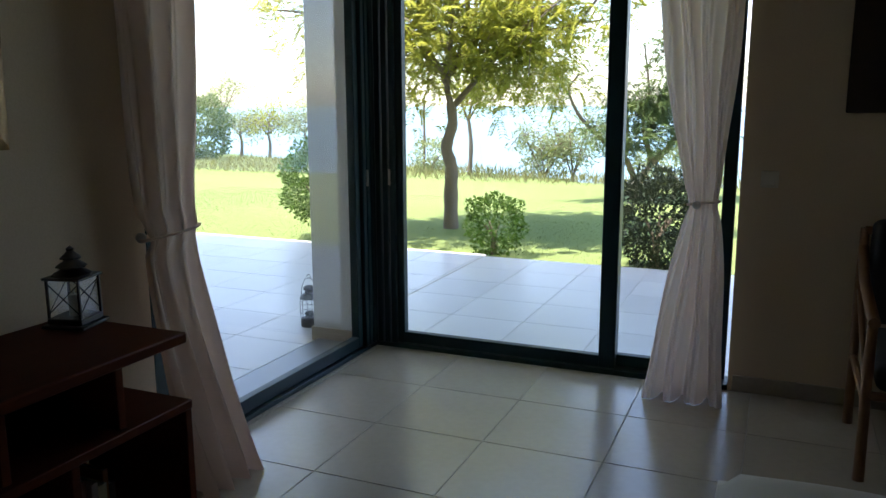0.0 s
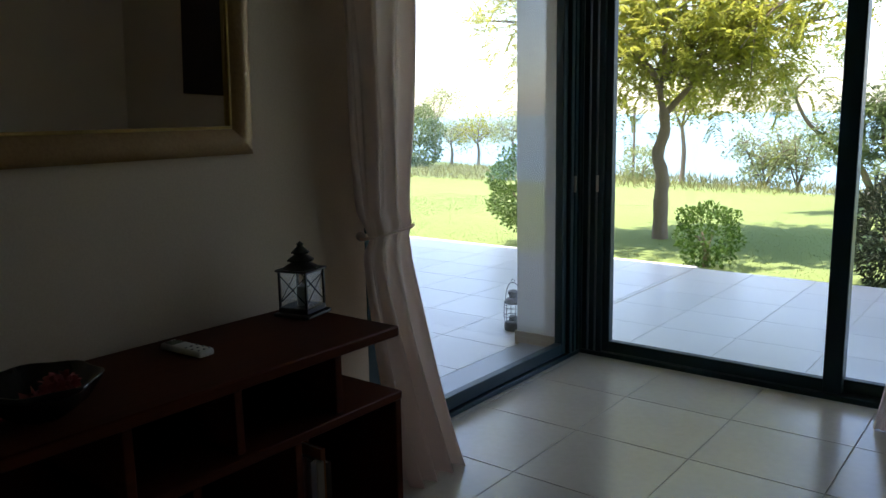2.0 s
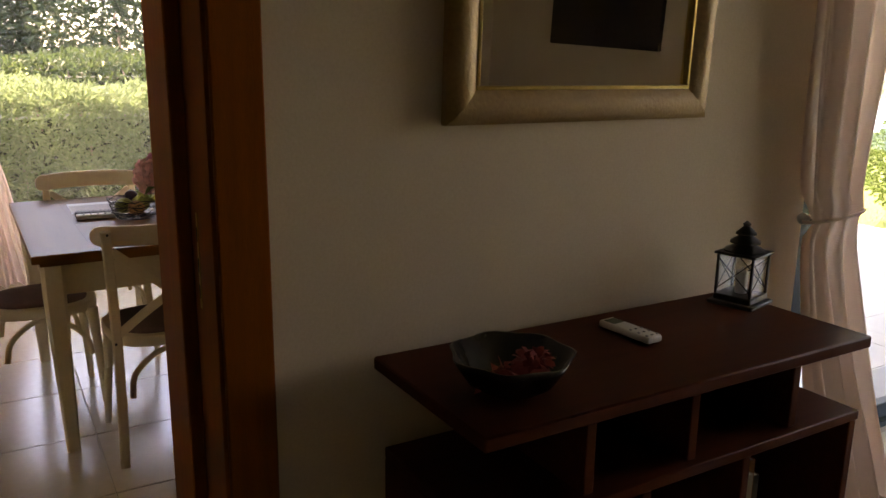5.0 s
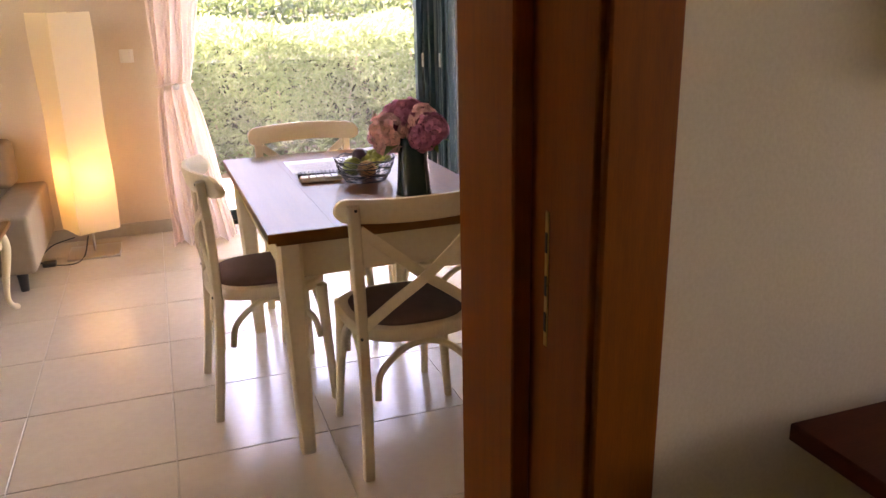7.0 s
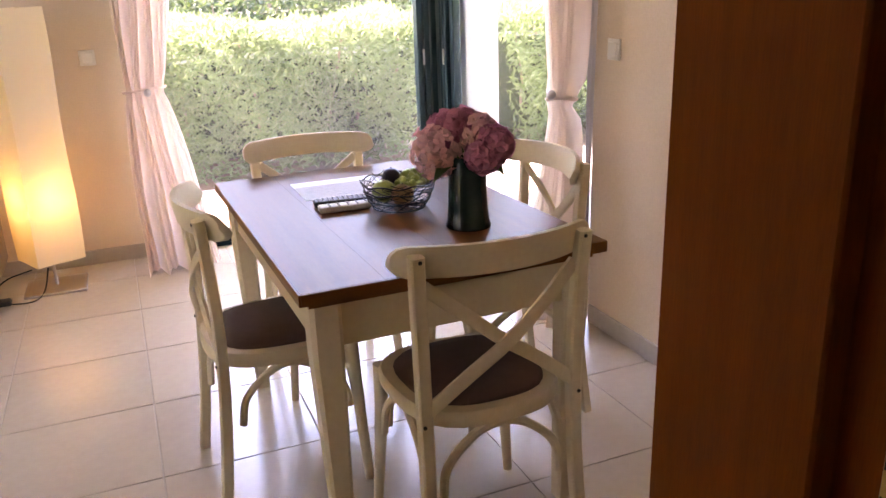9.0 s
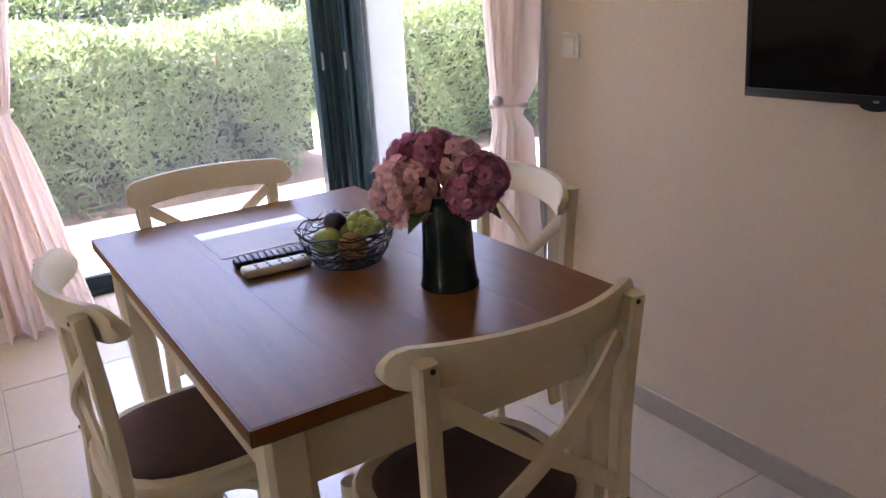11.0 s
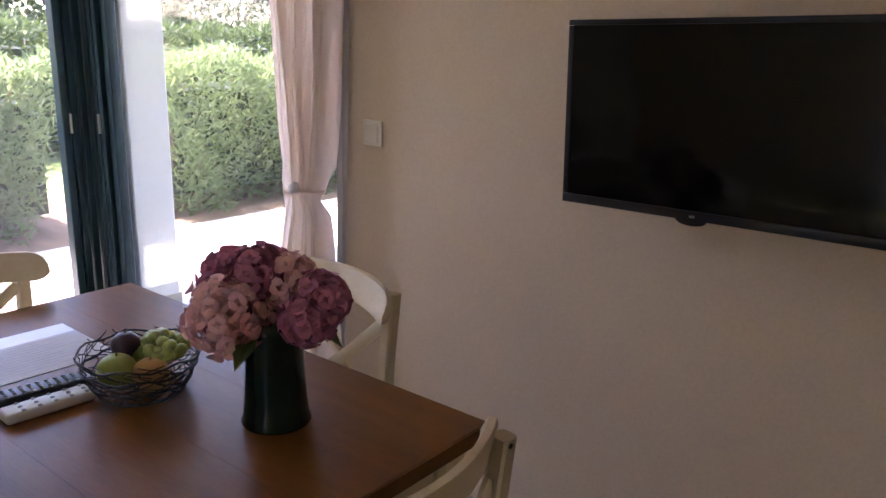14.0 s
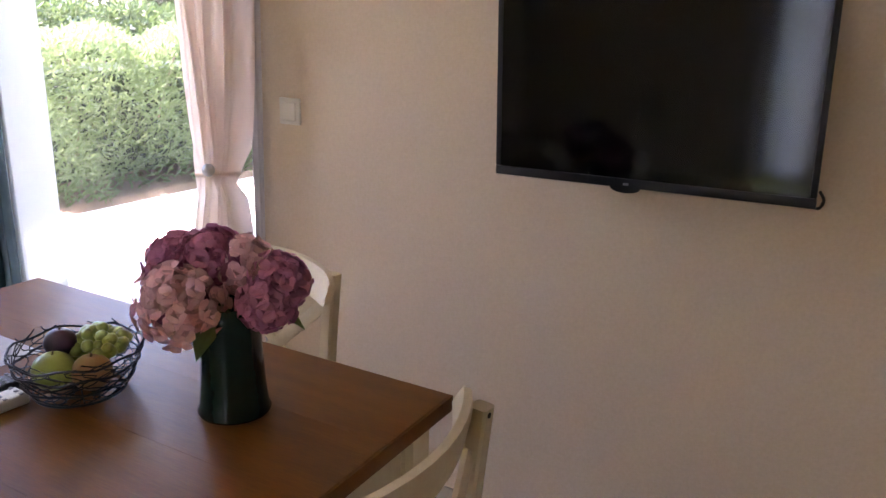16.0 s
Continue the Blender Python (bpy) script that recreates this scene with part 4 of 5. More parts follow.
def vase_and_flowers():
    th = thing("vase", -3.27, 1.048, 0.7505, "dark green glazed vase with pink hydrangea blooms", "vase")
    part("body", lathe(B(), [(0.059, 0), (0.0605, 0.004), (0.0565, 0.014), (0.053, 0.05), (0.050, 0.11), (0.049, 0.165), (0.050, 0.19), (0.046, 0.19), (0.043, 0.16), (0.040, 0.02), (0.0001, 0.015)], 36), VASE, th, smooth=180)
    rng = np.random.default_rng(11)
    heads = []
    for u, v, hz, r, m in ((-0.064, -0.040, 0.200, 0.056, PINK_A), (-0.088, 0.035, 0.242, 0.041, PINK_B), (-0.030, 0.015, 0.258, 0.039, PINK_B), (0.022, 0.030, 0.242, 0.040, PINK_A),
                           (0.080, 0.008, 0.222, 0.039, PINK_B), (0.064, -0.022, 0.195, 0.034, PINK_B), (-0.022, 0.066, 0.236, 0.038, PINK_B)):
        heads.append(((u * 0.85 - v * 0.53, u * 0.53 + v * 0.85, hz), r, m))
    for k, (c, r, m) in enumerate(heads):
        pos, way, nrm, ln, wd = [], [], [], [], []
        n = 115 if r > 0.05 else 75
        for i in range(n):
            zz = 1 - 2 * (i + 0.5) / n
            a = i * 2.39996
            d = np.array([math.cos(a) * math.sqrt(1 - zz * zz), math.sin(a) * math.sqrt(1 - zz * zz), zz])
            d = d + rng.normal(size=3) * 0.10
            d /= np.linalg.norm(d)
            t1 = np.cross(d, [0.3, 0.5, 0.8])
            t1 /= np.linalg.norm(t1)
            t2 = np.cross(d, t1)
            tilt = rng.random() * 6.28
            cen = np.array(c) + d * r * (0.74 + 0.50 * rng.random())
            for q in range(4):
                ang = tilt + q * math.pi / 2
                w = t1 * math.cos(ang) + t2 * math.sin(ang) + d * (0.15 + 0.75 * rng.random())
                pos.append(cen), way.append(w), nrm.append(d), ln.append(0.0150 + 0.007 * rng.random()), wd.append(0.020 + 0.007 * rng.random())
        ob = new("bloom", leaf_mesh("bloom", petals(np.array(pos), np.array(way), np.array(nrm), np.array(ln), np.array(wd)), m))
        ob.parent = th
        tagged(ob, "pale pink hydrangea bloom" if m is PINK_A else "mauve pink hydrangea bloom")
        # dark ball inside each bloom paints the shade seen through petal gaps
        b = B()
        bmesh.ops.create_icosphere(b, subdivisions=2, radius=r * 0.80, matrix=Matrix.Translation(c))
        part("bloom_shade_core", b, BLOOM_SHADE, ob, smooth=180)
        part("stem", tube(B(), curve_pts([(c[0] * 0.2, c[1] * 0.2, 0.05), (c[0] * 0.4, c[1] * 0.4, 0.17), c], 4), 0.003, 6), MIMOSA_DARK, th)
    pos = np.array([(0.02, -0.05, 0.17), (-0.01, 0.06, 0.18), (0.05, 0.03, 0.18), (-0.05, 0.02, 0.18), (0.0, -0.04, 0.18)])
    way = np.array([(0.4, -1, -0.35), (0.2, 1, -0.1), (1, 0.3, -0.3), (-1, 0.1, -0.2), (-0.5, -1, 0.1)])
    for k in range(5):
        ob = new("leaf", leaf_mesh("leaf", blades(pos[k:k + 1], way[k:k + 1], np.array([(0, 0, 1.0)]), np.full(1, 0.075), np.full(1, 0.04)), MIMOSA_DARK))
        ob.parent = th


vase_and_flowers()


def fruit_basket():
    th = thing("wire_basket", -3.545, 0.952, 0.7505, "dark wire basket on the table", "basket")
    R0, R1, H = 0.070, 0.109, 0.078
    rad = lambda z: R0 + (R1 - R0) * (z / H) ** 0.6
    for z in (0.003, H * 0.35, H * 0.7, H):
        part("ring", tube(B(), [(rad(z) * math.cos(a), rad(z) * math.sin(a), z + 0.004 * (z / H) * math.sin(a * 7 + z * 90)) for a in [k / 36 * math.tau for k in range(37)]], 0.0022, 6), WIRE, th)
    for k in range(22):
        for d in (-1, 1):
            pts = []
            for j in range(14):
                u = j / 13
                z = H * u
                a = k / 22 * math.tau + d * 0.62 * u + d * 0.20 * math.sin(u * 13 + k)
                z = z + 0.008 * u * math.sin(k * 2.4 + d)
                pts.append((rad(max(z, 0)) * math.cos(a), rad(max(z, 0)) * math.sin(a), z + 0.003))
            part("wire", tube(B(), pts, 0.0011, 5), WIRE, th)
    for k in range(6):
        a = k / 6 * math.pi
        part("base_wire", tube(B(), [(R0 * math.cos(a), R0 * math.sin(a), 0.004), (-R0 * math.cos(a), -R0 * math.sin(a), 0.004)], 0.0014, 5), WIRE, th)

    def fruit(name, x, y, z, r, sz, base, second, label):
        f = thing(name, -3.545 + x, 0.952 + y, 0.7505 + z, label, "fruit", "fruit in the basket")
        prof = [(0.0001, -r * sz * 0.88)] + [(r * math.cos(a), r * sz * math.sin(a)) for a in [-1.35 + k * 0.27 for k in range(11)]] + [(0.0001, r * sz * 0.86)]
        skin = part("skin", lathe(B(), prof, 18), mat(name + "_skin", base, second, rough=0.35, scale=14, fine=90), f, smooth=180)
        part("stalk", tube(B(), [(0, 0, r * sz * 0.84), (0.004, 0, r * sz * 1.12)], 0.0016, 5), BARK, skin)
    fruit("apple", 0.0, -0.045, 0.052, 0.036, 0.9, (0.36, 0.42, 0.09), (0.30, 0.34, 0.07), "green apple in the wire basket")
    fruit("peach", 0.045, -0.005, 0.046, 0.034, 0.92, (0.46, 0.22, 0.10), (0.36, 0.26, 0.08), "blushed orange peach in the wire basket")
    fruit("plum", -0.025, -0.012, 0.086, 0.027, 0.95, (0.030, 0.016, 0.028), (0.05, 0.02, 0.04), "dark purple plum in the wire basket")
    fruit("apple", -0.045, 0.03, 0.045, 0.034, 0.9, (0.34, 0.40, 0.10), (0.28, 0.32, 0.08), "green apple in the wire basket")
    g = thing("grapes", -3.545, 0.952, 0.785, "bunch of pale green grapes in the wire basket", "fruit", "fruit in the basket")
    rg = random.Random(3)
    mg = mat("grape_skin", (0.40, 0.46, 0.13), (0.32, 0.38, 0.09), rough=0.3, scale=30, vary=0.15)
    b = lathe(B(), [(0.0001, -0.012), (0.007, -0.010), (0.0112, -0.003), (0.0112, 0.003), (0.007, 0.010), (0.0001, 0.012)], 12)
    me = mesh_from("grape", b, mg, 180)
    for k in range(46):
        ob = new("grape", me)
        ob.parent = g
        a, r = rg.uniform(0, 6.28), 0.045 * math.sqrt(rg.random())
        ob.matrix_basis = pose(0.008 + r * math.cos(a), 0.042 + r * math.sin(a) * 1.0, 0.030 + 0.042 * (1 - (r / 0.05) ** 2) * rg.uniform(0.4, 1), rg.uniform(0, 90), rg.uniform(0, 90), 0)


fruit_basket()
remote("remote_control", -3.592, 0.800, 0.7505, 87, 0.150, 0.046, REMOTE_WHITE, "white remote control lying on the dining table", (5, 3, -0.045), BUTTON_GREY)
remote("remote_control", -3.655, 0.815, 0.7505, 84, 0.175, 0.046, REMOTE_BLACK, "black television remote lying on the dining table", (11, 4, -0.075), BUTTON_GREY)
pp = thing("paper_sheet", -3.868, 0.867, 0.7506, "glossy white paper sheet with a painted grey reflection on the dining table", "paper")
sheet = part("sheet", box(B(), (-0.122, -0.142, 0), (0.122, 0.142, 0.0008)), PAPER, pp)
# grey panel colours in the reflection on the glossy sheet
part("reflection_panel", box(B(), (-0.060, -0.141, 0.0009), (0.121, 0.141, 0.0012)), mat("reflection_tint", (0.52, 0.47, 0.44), (0.46, 0.41, 0.38), rough=0.45, scale=4, spec=0.3), sheet, "greyish painted-on reflection")
for i in range(11):
    x = -0.045 + i * 0.0140
    part("text_line", box(B(), (x - 0.0010, -0.12, 0.0013), (x + 0.0010, 0.12 - 0.07 * ((i * 7) % 4) / 3, 0.0015)), INK, sheet)


def television():
    th = thing("television", -2.858, TV_Y, 1.046, "black flat television mounted on the dining room wall", "television")
    tilt = pose(0.003, -0.105, 0, 0.8, -1.2, -1.5)
    def tp(name, a, c, m, bev=0.0, parent=th, label=""):
        b = box(B(), a, c, bev, 2)
        bmesh.ops.transform(b, matrix=tilt, verts=b.verts)
        return part(name, b, m, parent, label)
    w, h = 0.347, 0.406
    tp("back_case", (-w + 0.01, 0.001, 0.01), (w - 0.01, 0.030, h - 0.01), TV_PLASTIC, 0.008)
    tp("screen", (-w + 0.012, -0.0045, 0.020), (w - 0.012, 0.0005, h - 0.012), TV_SCREEN, 0, th, "switched-off black screen")
    tp("bezel", (-w, -0.008, 0.0), (w, 0.0003, 0.020), TV_PLASTIC, 0.002)
    tp("bezel", (-w, -0.008, h - 0.012), (w, 0.0003, h), TV_PLASTIC, 0.002)
    for s in (-1, 1):
        x0, x1 = sorted((s * w, s * (w - 0.012)))
        tp("bezel", (x0, -0.0079, 0.0205), (x1, 0.0003, h - 0.0125), TV_PLASTIC, 0.002)
    b = lathe(B(), [(0.0001, 0), (0.030, 0.0), (0.034, 0.004), (0.0001, 0.005)], 20)
    bmesh.ops.transform(b, matrix=tilt @ pose(-0.03, -0.004, 0.0005, 90, 0, 0) @ Matrix.Diagonal((1, 0.35, 1, 1)), verts=b.verts)
    part("lower_lip", b, TV_PLASTIC, th)
    tp("maker_mark", (-0.034, -0.0095, 0.006), (-0.022, -0.0082, 0.011), BUTTON_GREY, 0, th, "small grey maker's mark")
    part("wall_bracket", box(B(), (-0.10, -0.064, 0.10), (0.10, -0.001, 0.32), 0.004), BLACK_METAL, th)
    part("cable_loop", tube(B(), curve_pts([(w - 0.02, -0.085, 0.012), (w + 0.004, -0.095, 0.004), (w + 0.012, -0.09, 0.02), (w + 0.002, -0.08, 0.035)], 5), 0.003, 6), BLACK_RUBBER, th, "thin black cable loop")


television()


def paper_lamp():
    th = thing("floor_lamp", -5.60, -0.17, 0, "square rice-paper floor lamp, lit, beside the sofa", "floor lamp")
    part("base_plate", box(B(), (-0.13, -0.14, 0), (0.13, 0.14, 0.014), 0.003), STEEL, th, "brushed steel base plate")
    part("stem", tube(B(), [(0, 0, 0.0145), (0, 0, 0.60)], 0.008, 10), STEEL, th)
    b = B()
    r, z0, z1, nz = 0.130, 0.15, 1.335, 26
    rows = []
    for j in range(nz):
        k = j / (nz - 1)
        tw = radians(27 + 7 * k)
        rr = r * (1.0 + 0.03 * math.sin(k * 9))
        ring = []
        for q in range(4):
            for s in range(6):
                u = s / 6
                c0, c1 = [Vector((rr * 1.25 * math.cos(tw + (q + d) * math.pi / 2 + 0.785), rr * 1.25 * math.sin(tw + (q + d) * math.pi / 2 + 0.785), 0)) for d in (0, 1)]
                p = c0.lerp(c1, u)
                ring.append(b.verts.new((p.x, p.y, z0 + (z1 - z0) * k + 0.002 * math.sin(j * 2.1 + s))))
        rows.append(ring)
    for r0, r1 in zip(rows, rows[1:]):
        for k in range(24):
            b.faces.new((r0[k], r0[(k + 1) % 24], r1[(k + 1) % 24], r1[k]))
    part("paper_shade", b, SHADE_PAPER, th, "tall square rice-paper shade")
    bl = B()
    bmesh.ops.create_icosphere(bl, subdivisions=2, radius=0.03, matrix=Matrix.Translation((0.0, 0, 0.47)))
    glow = bpy.data.materials.new("bulb_glow")
    glow.use_nodes = True
    glow.node_tree.nodes["Principled BSDF"].inputs["Emission Color"].default_value = (1.0, 0.70, 0.28, 1)
    glow.node_tree.nodes["Principled BSDF"].inputs["Emission Strength"].default_value = BULB
    part("bulb", bl, glow, th, "warm glowing bulb", smooth=180)
    part("cable", tube(B(), curve_pts([(0.05, -0.02, 0.12), (0.10, -0.05, 0.02), (0.19, -0.10, 0.006), (0.16, -0.22, 0.006), (0.05, -0.30, 0.006), (-0.10, -0.36, 0.006), (-0.2, -0.42, 0.006)], 6), 0.0035, 6), BLACK_RUBBER, th, "black lamp cable")
    part("cable", tube(B(), curve_pts([(0.16, -0.22, 0.012), (0.10, -0.30, 0.010), (0.0, -0.28, 0.02), (-0.05, -0.22, 0.06), (-0.02, -0.1, 0.10)], 6), 0.0035, 6), BLACK_RUBBER, th, "black lamp cable")
    part("foot_switch", box(B(), (0.13, -0.26, 0.0), (0.19, -0.19, 0.026), 0.008, 2), BLACK_RUBBER, th, "black foot switch")


BULB = 3.6
paper_lamp()


def sofa():
    th = thing("sofa", -5.42, -1.33, 0, "beige fabric sofa against the dining room wall", "sofa")
    part("seat_base", box(B(), (-0.44, -0.80, 0.10), (0.42, 0.74, 0.26), 0.02, 2), SOFA_CLOTH, th)
    part("arm_end", box(B(), (-0.44, 0.745, 0.10), (0.43, 0.94, 0.40), 0.025, 3), SOFA_CLOTH, th)
    part("seat_cushion", box(B(), (-0.20, -0.78, 0.265), (0.43, 0.735, 0.40), 0.03, 3), SOFA_CLOTH, th)
    part("backrest", box(B(), (-0.45, -0.80, 0.405), (-0.22, 0.80, 0.66), 0.04, 3), SOFA_CLOTH, th)
    for x in (-0.36, 0.36):
        for y in (-0.7, 0.86):
            part("foot", lathe(B(), [(0.020, 0), (0.028, 0.098)], 12, (x, y, 0)), BLACK_METAL, th, "dark wooden foot")


sofa()


def coffee_table():
    th = thing("coffee_table", -4.52, -0.96, 0, "cream coffee table with brown top and cabriole legs", "coffee table")
    part("top", box(B(), (-0.33, -0.52, 0.395), (0.33, 0.52, 0.42), 0.006, 2), TABLE_WOOD, th)
    for s in (-1, 1):
        part("apron", box(B(), (s * 0.28 - 0.01, -0.44, 0.31), (s * 0.28 + 0.01, 0.44, 0.3945), 0.002), CREAM_PAINT, th)
        part("apron", box(B(), (-0.26, s * 0.47 - 0.01, 0.31), (0.26, s * 0.47 + 0.01, 0.3945), 0.002), CREAM_PAINT, th)
        for q in (-1, 1):
            pts = curve_pts([(s * 0.27, q * 0.46, 0.394), (s * 0.295, q * 0.485, 0.30), (s * 0.275, q * 0.465, 0.15), (s * 0.270, q * 0.460, 0.05), (s * 0.295, q * 0.485, 0.0)], 5)
            part("leg", tube(B(), pts, [0.030 - 0.018 * min(1, i / 14) + (0.006 if i > 18 else 0) for i in range(len(pts))], 10), CREAM_PAINT, th)


coffee_table()


# ---- outdoors ----
def ground():
    """One sheet: level round the house, falling away to the sea beyond the lawn's crest."""
    b = B()
    xs = [-400, -120, -60] + [-40 + 2.0 * k for k in range(36)] + [60, 120, 400]
    ys = [-300, -60, -20] + [-8 + 1.5 * k for k in range(34)] + [60, 110, 300]
    def height(x, y):
        crest = 16.5 + max(0, -x - 2) * 0.42
        fall = max(0.0, y - crest)
        z = -0.09 + 0.03 * noise.noise((x * 0.3, y * 0.3, 0)) - fall * 0.42 - 0.012 * max(0, y - 8)
        return max(z, -28)
    g = [[b.verts.new((x, y, height(x, y))) for x in xs] for y in ys]
    for r0, r1 in zip(g, g[1:]):
        for k in range(len(xs) - 1):
            b.faces.new((r0[k], r0[k + 1], r1[k + 1], r1[k]))
    single("ground", b, LAWN, "sunlit yellow-green lawn falling towards the sea", "lawn", kind="structure", smooth=180)
    b = B()
    box(b, (-4500, 60, -27.2), (4500, 4800, -25.0))
    single("water", b, SEA, "pale blue calm sea to the horizon", "sea", kind="structure")


ground()
rng = np.random.default_rng(21)


def grass(name, n, area, h0, h1, material, label):
    x0, x1, y0, y1 = area
    x, y = rng.uniform(x0, x1, n), rng.uniform(y0, y1, n)
    z = -0.10 - 0.012 * np.maximum(0, y - 8)
    crest = 16.5 + np.maximum(0, -x - 2) * 0.42
    z = z - np.maximum(0, y - crest) * 0.42
    way = rng.normal(size=(n, 3)) * (0.45, 0.45, 0.1) + (0, 0, 1)
    nrm = rnd_dirs(rng, n)
    h = rng.uniform(h0, h1, n)
    ob = new(name, leaf_mesh(name, blades(np.stack([x, y, z], 1), way, nrm, h, h * 0.09 + 0.004), material))
    tagged(ob, label, "grass", kind="stuff")


grass("lawn_grass", 30000, (-9, 1.5, 7.45, 12.5), 0.012, 0.032, LAWN_BLADE, "short yellow-green lawn grass")
grass("wild_grass", 9000, (-14, 4, 15.2, 19.5), 0.06, 0.26, DRY_GRASS, "tall dry grass along the lawn's far edge")


def shrub(name, x, y, z, rx, ry, rz, n, ln, wd, material, label, category, trunk=None, boxy=2.0, seed=0):
    """A leafy mass with an uneven outline on short stems."""
    r = np.random.default_rng(seed)
    th = thing(name, x, y, z, label, category)
    cz = rz + (trunk or 0.02)
    d = rnd_dirs(r, n)
    k = (np.abs(d[:, 0]) ** boxy + np.abs(d[:, 1]) ** boxy + np.abs(d[:, 2]) ** boxy) ** (-1 / boxy)
    bump = 1 + 0.10 * np.sin(d[:, 0] * 7 + seed) * np.sin(d[:, 1] * 6 + 2 * seed) + 0.08 * np.sin(d[:, 2] * 9 + seed)
    rad = k * bump * (1 - 0.45 * r.random(n) ** 2.2)
    pos = d * rad[:, None] * (rx, ry, rz) + (0, 0, cz)
    way = d + r.normal(size=(n, 3)) * 0.6 + (0, 0, 0.25)
    ob = new("foliage", leaf_mesh("foliage", blades(pos, way, d + r.normal(size=(n, 3)) * 0.5, ln * r.uniform(0.6, 1.2, n), wd * r.uniform(0.7, 1.2, n)), material))
    ob.parent = th
    rr = random.Random(seed)
    for q in range(5 if not trunk or trunk < 0.3 else 1):
        a = rr.uniform(0, 6.28)
        part("stem", tube(B(), curve_pts([(0.03 * math.cos(a), 0.03 * math.sin(a), -0.03), (0.1 * rx * math.cos(a), 0.1 * ry * math.sin(a), cz * 0.6), (0.4 * rx * math.cos(a), 0.4 * ry * math.sin(a), cz)], 4), [0.03 if trunk and trunk >= 0.3 else 0.012] * 9, 6), BARK, th)
    return th


def tree(name, x, y, z, path, r0, limbs, n, ln, wd, material, label, seed, pinnate=True, spread=0.55):
    """Trunk along path; limbs: lines of points from the trunk; leaf sprays round the outer half of each limb."""
    r = np.random.default_rng(seed)
    rr = random.Random(seed)
    th = thing(name, x, y, z, label, "tree")
    pts = curve_pts(path, 5)
    part("trunk", tube(B(), pts, [r0 * (1.15 - 0.45 * i / (len(pts) - 1)) * (1 + 0.06 * math.sin(i * 1.7)) for i in range(len(pts))], 12), BARK, th)
    cp, cd = [], []
    for line in limbs:
        lp = curve_pts(line, 5)
        part("limb", tube(B(), lp, [r0 * 0.52 * (1 - 0.75 * i / (len(lp) - 1)) for i in range(len(lp))], 8), BARK, th)
        for q in range(7):
            i = rr.randrange(len(lp) // 3, len(lp))
            a = lp[i]
            d = Vector((rr.gauss(0, 1), rr.gauss(0, 1), rr.gauss(0.25, 0.6))).normalized()
            e = a + d * rr.uniform(0.5, 1.0) * spread * 1.3
            m = a.lerp(e, 0.5) + Vector((0, 0, 0.05))
            part("twig", tube(B(), curve_pts([a, m, e], 3), [0.011, 0.010, 0.009, 0.008, 0.007, 0.006, 0.005], 5), BARK, th)
            for t in (0.45, 0.75, 1.0):
                c = a.lerp(e, t)
                cp.append((c.x, c.y, c.z)), cd.append((d.x, d.y, d.z))
    cp, cd = np.array(cp), np.array(cd)
    m = n if not pinnate else n // 14
    pick = r.integers(0, len(cp), m)
    base = cp[pick] + r.normal(size=(m, 3)) * spread * 0.30
    way = cd[pick] * 0.6 + r.normal(size=(m, 3)) * 0.8 - (0, 0, 0.25)
    way /= np.linalg.norm(way, axis=1, keepdims=True)
    if pinnate:
        # feathery leaves: leaflets in two rows along each rib
        side = np.cross(way, (0, 0, 1.0)) + 1e-3
        side /= np.linalg.norm(side, axis=1, keepdims=True)
        pos, ws, ns = [], [], []
        rib = r.uniform(0.7, 1.2, m)[:, None] * ln * 2.2
        for q in range(7):
            for s in (-1, 1):
                p = base + way * rib * (q + 0.5) / 7 - np.array((0, 0, 1.0)) * rib * 0.35 * ((q + 0.5) / 7) ** 2
                pos.append(p), ws.append(side * s + way * 0.5), ns.append(np.tile((0, 0, 1.0), (m, 1)) + r.normal(size=(m, 3)) * 0.25)
        pos, ws, ns = np.concatenate(pos), np.concatenate(ws), np.concatenate(ns)
        nn = len(pos)
        # the leaflets of one rib lie next to one another
        data = blades(pos, ws, ns, ln * r.uniform(0.7, 1.1, nn), np.full(nn, wd))
    else:
        data = blades(base, way, rnd_dirs(r, m), ln * r.uniform(0.6, 1.2, m), wd * r.uniform(0.7, 1.2, m))
    ob = new("crown", leaf_mesh("crown", data, material))
    ob.parent = th
    return th


def across(lines):
    """Limb points given across the garden, away from the house and up."""
    return [[(u * 0.92 - v * 0.39, u * 0.39 + v * 0.92, h) for u, v, h in line] for line in lines]


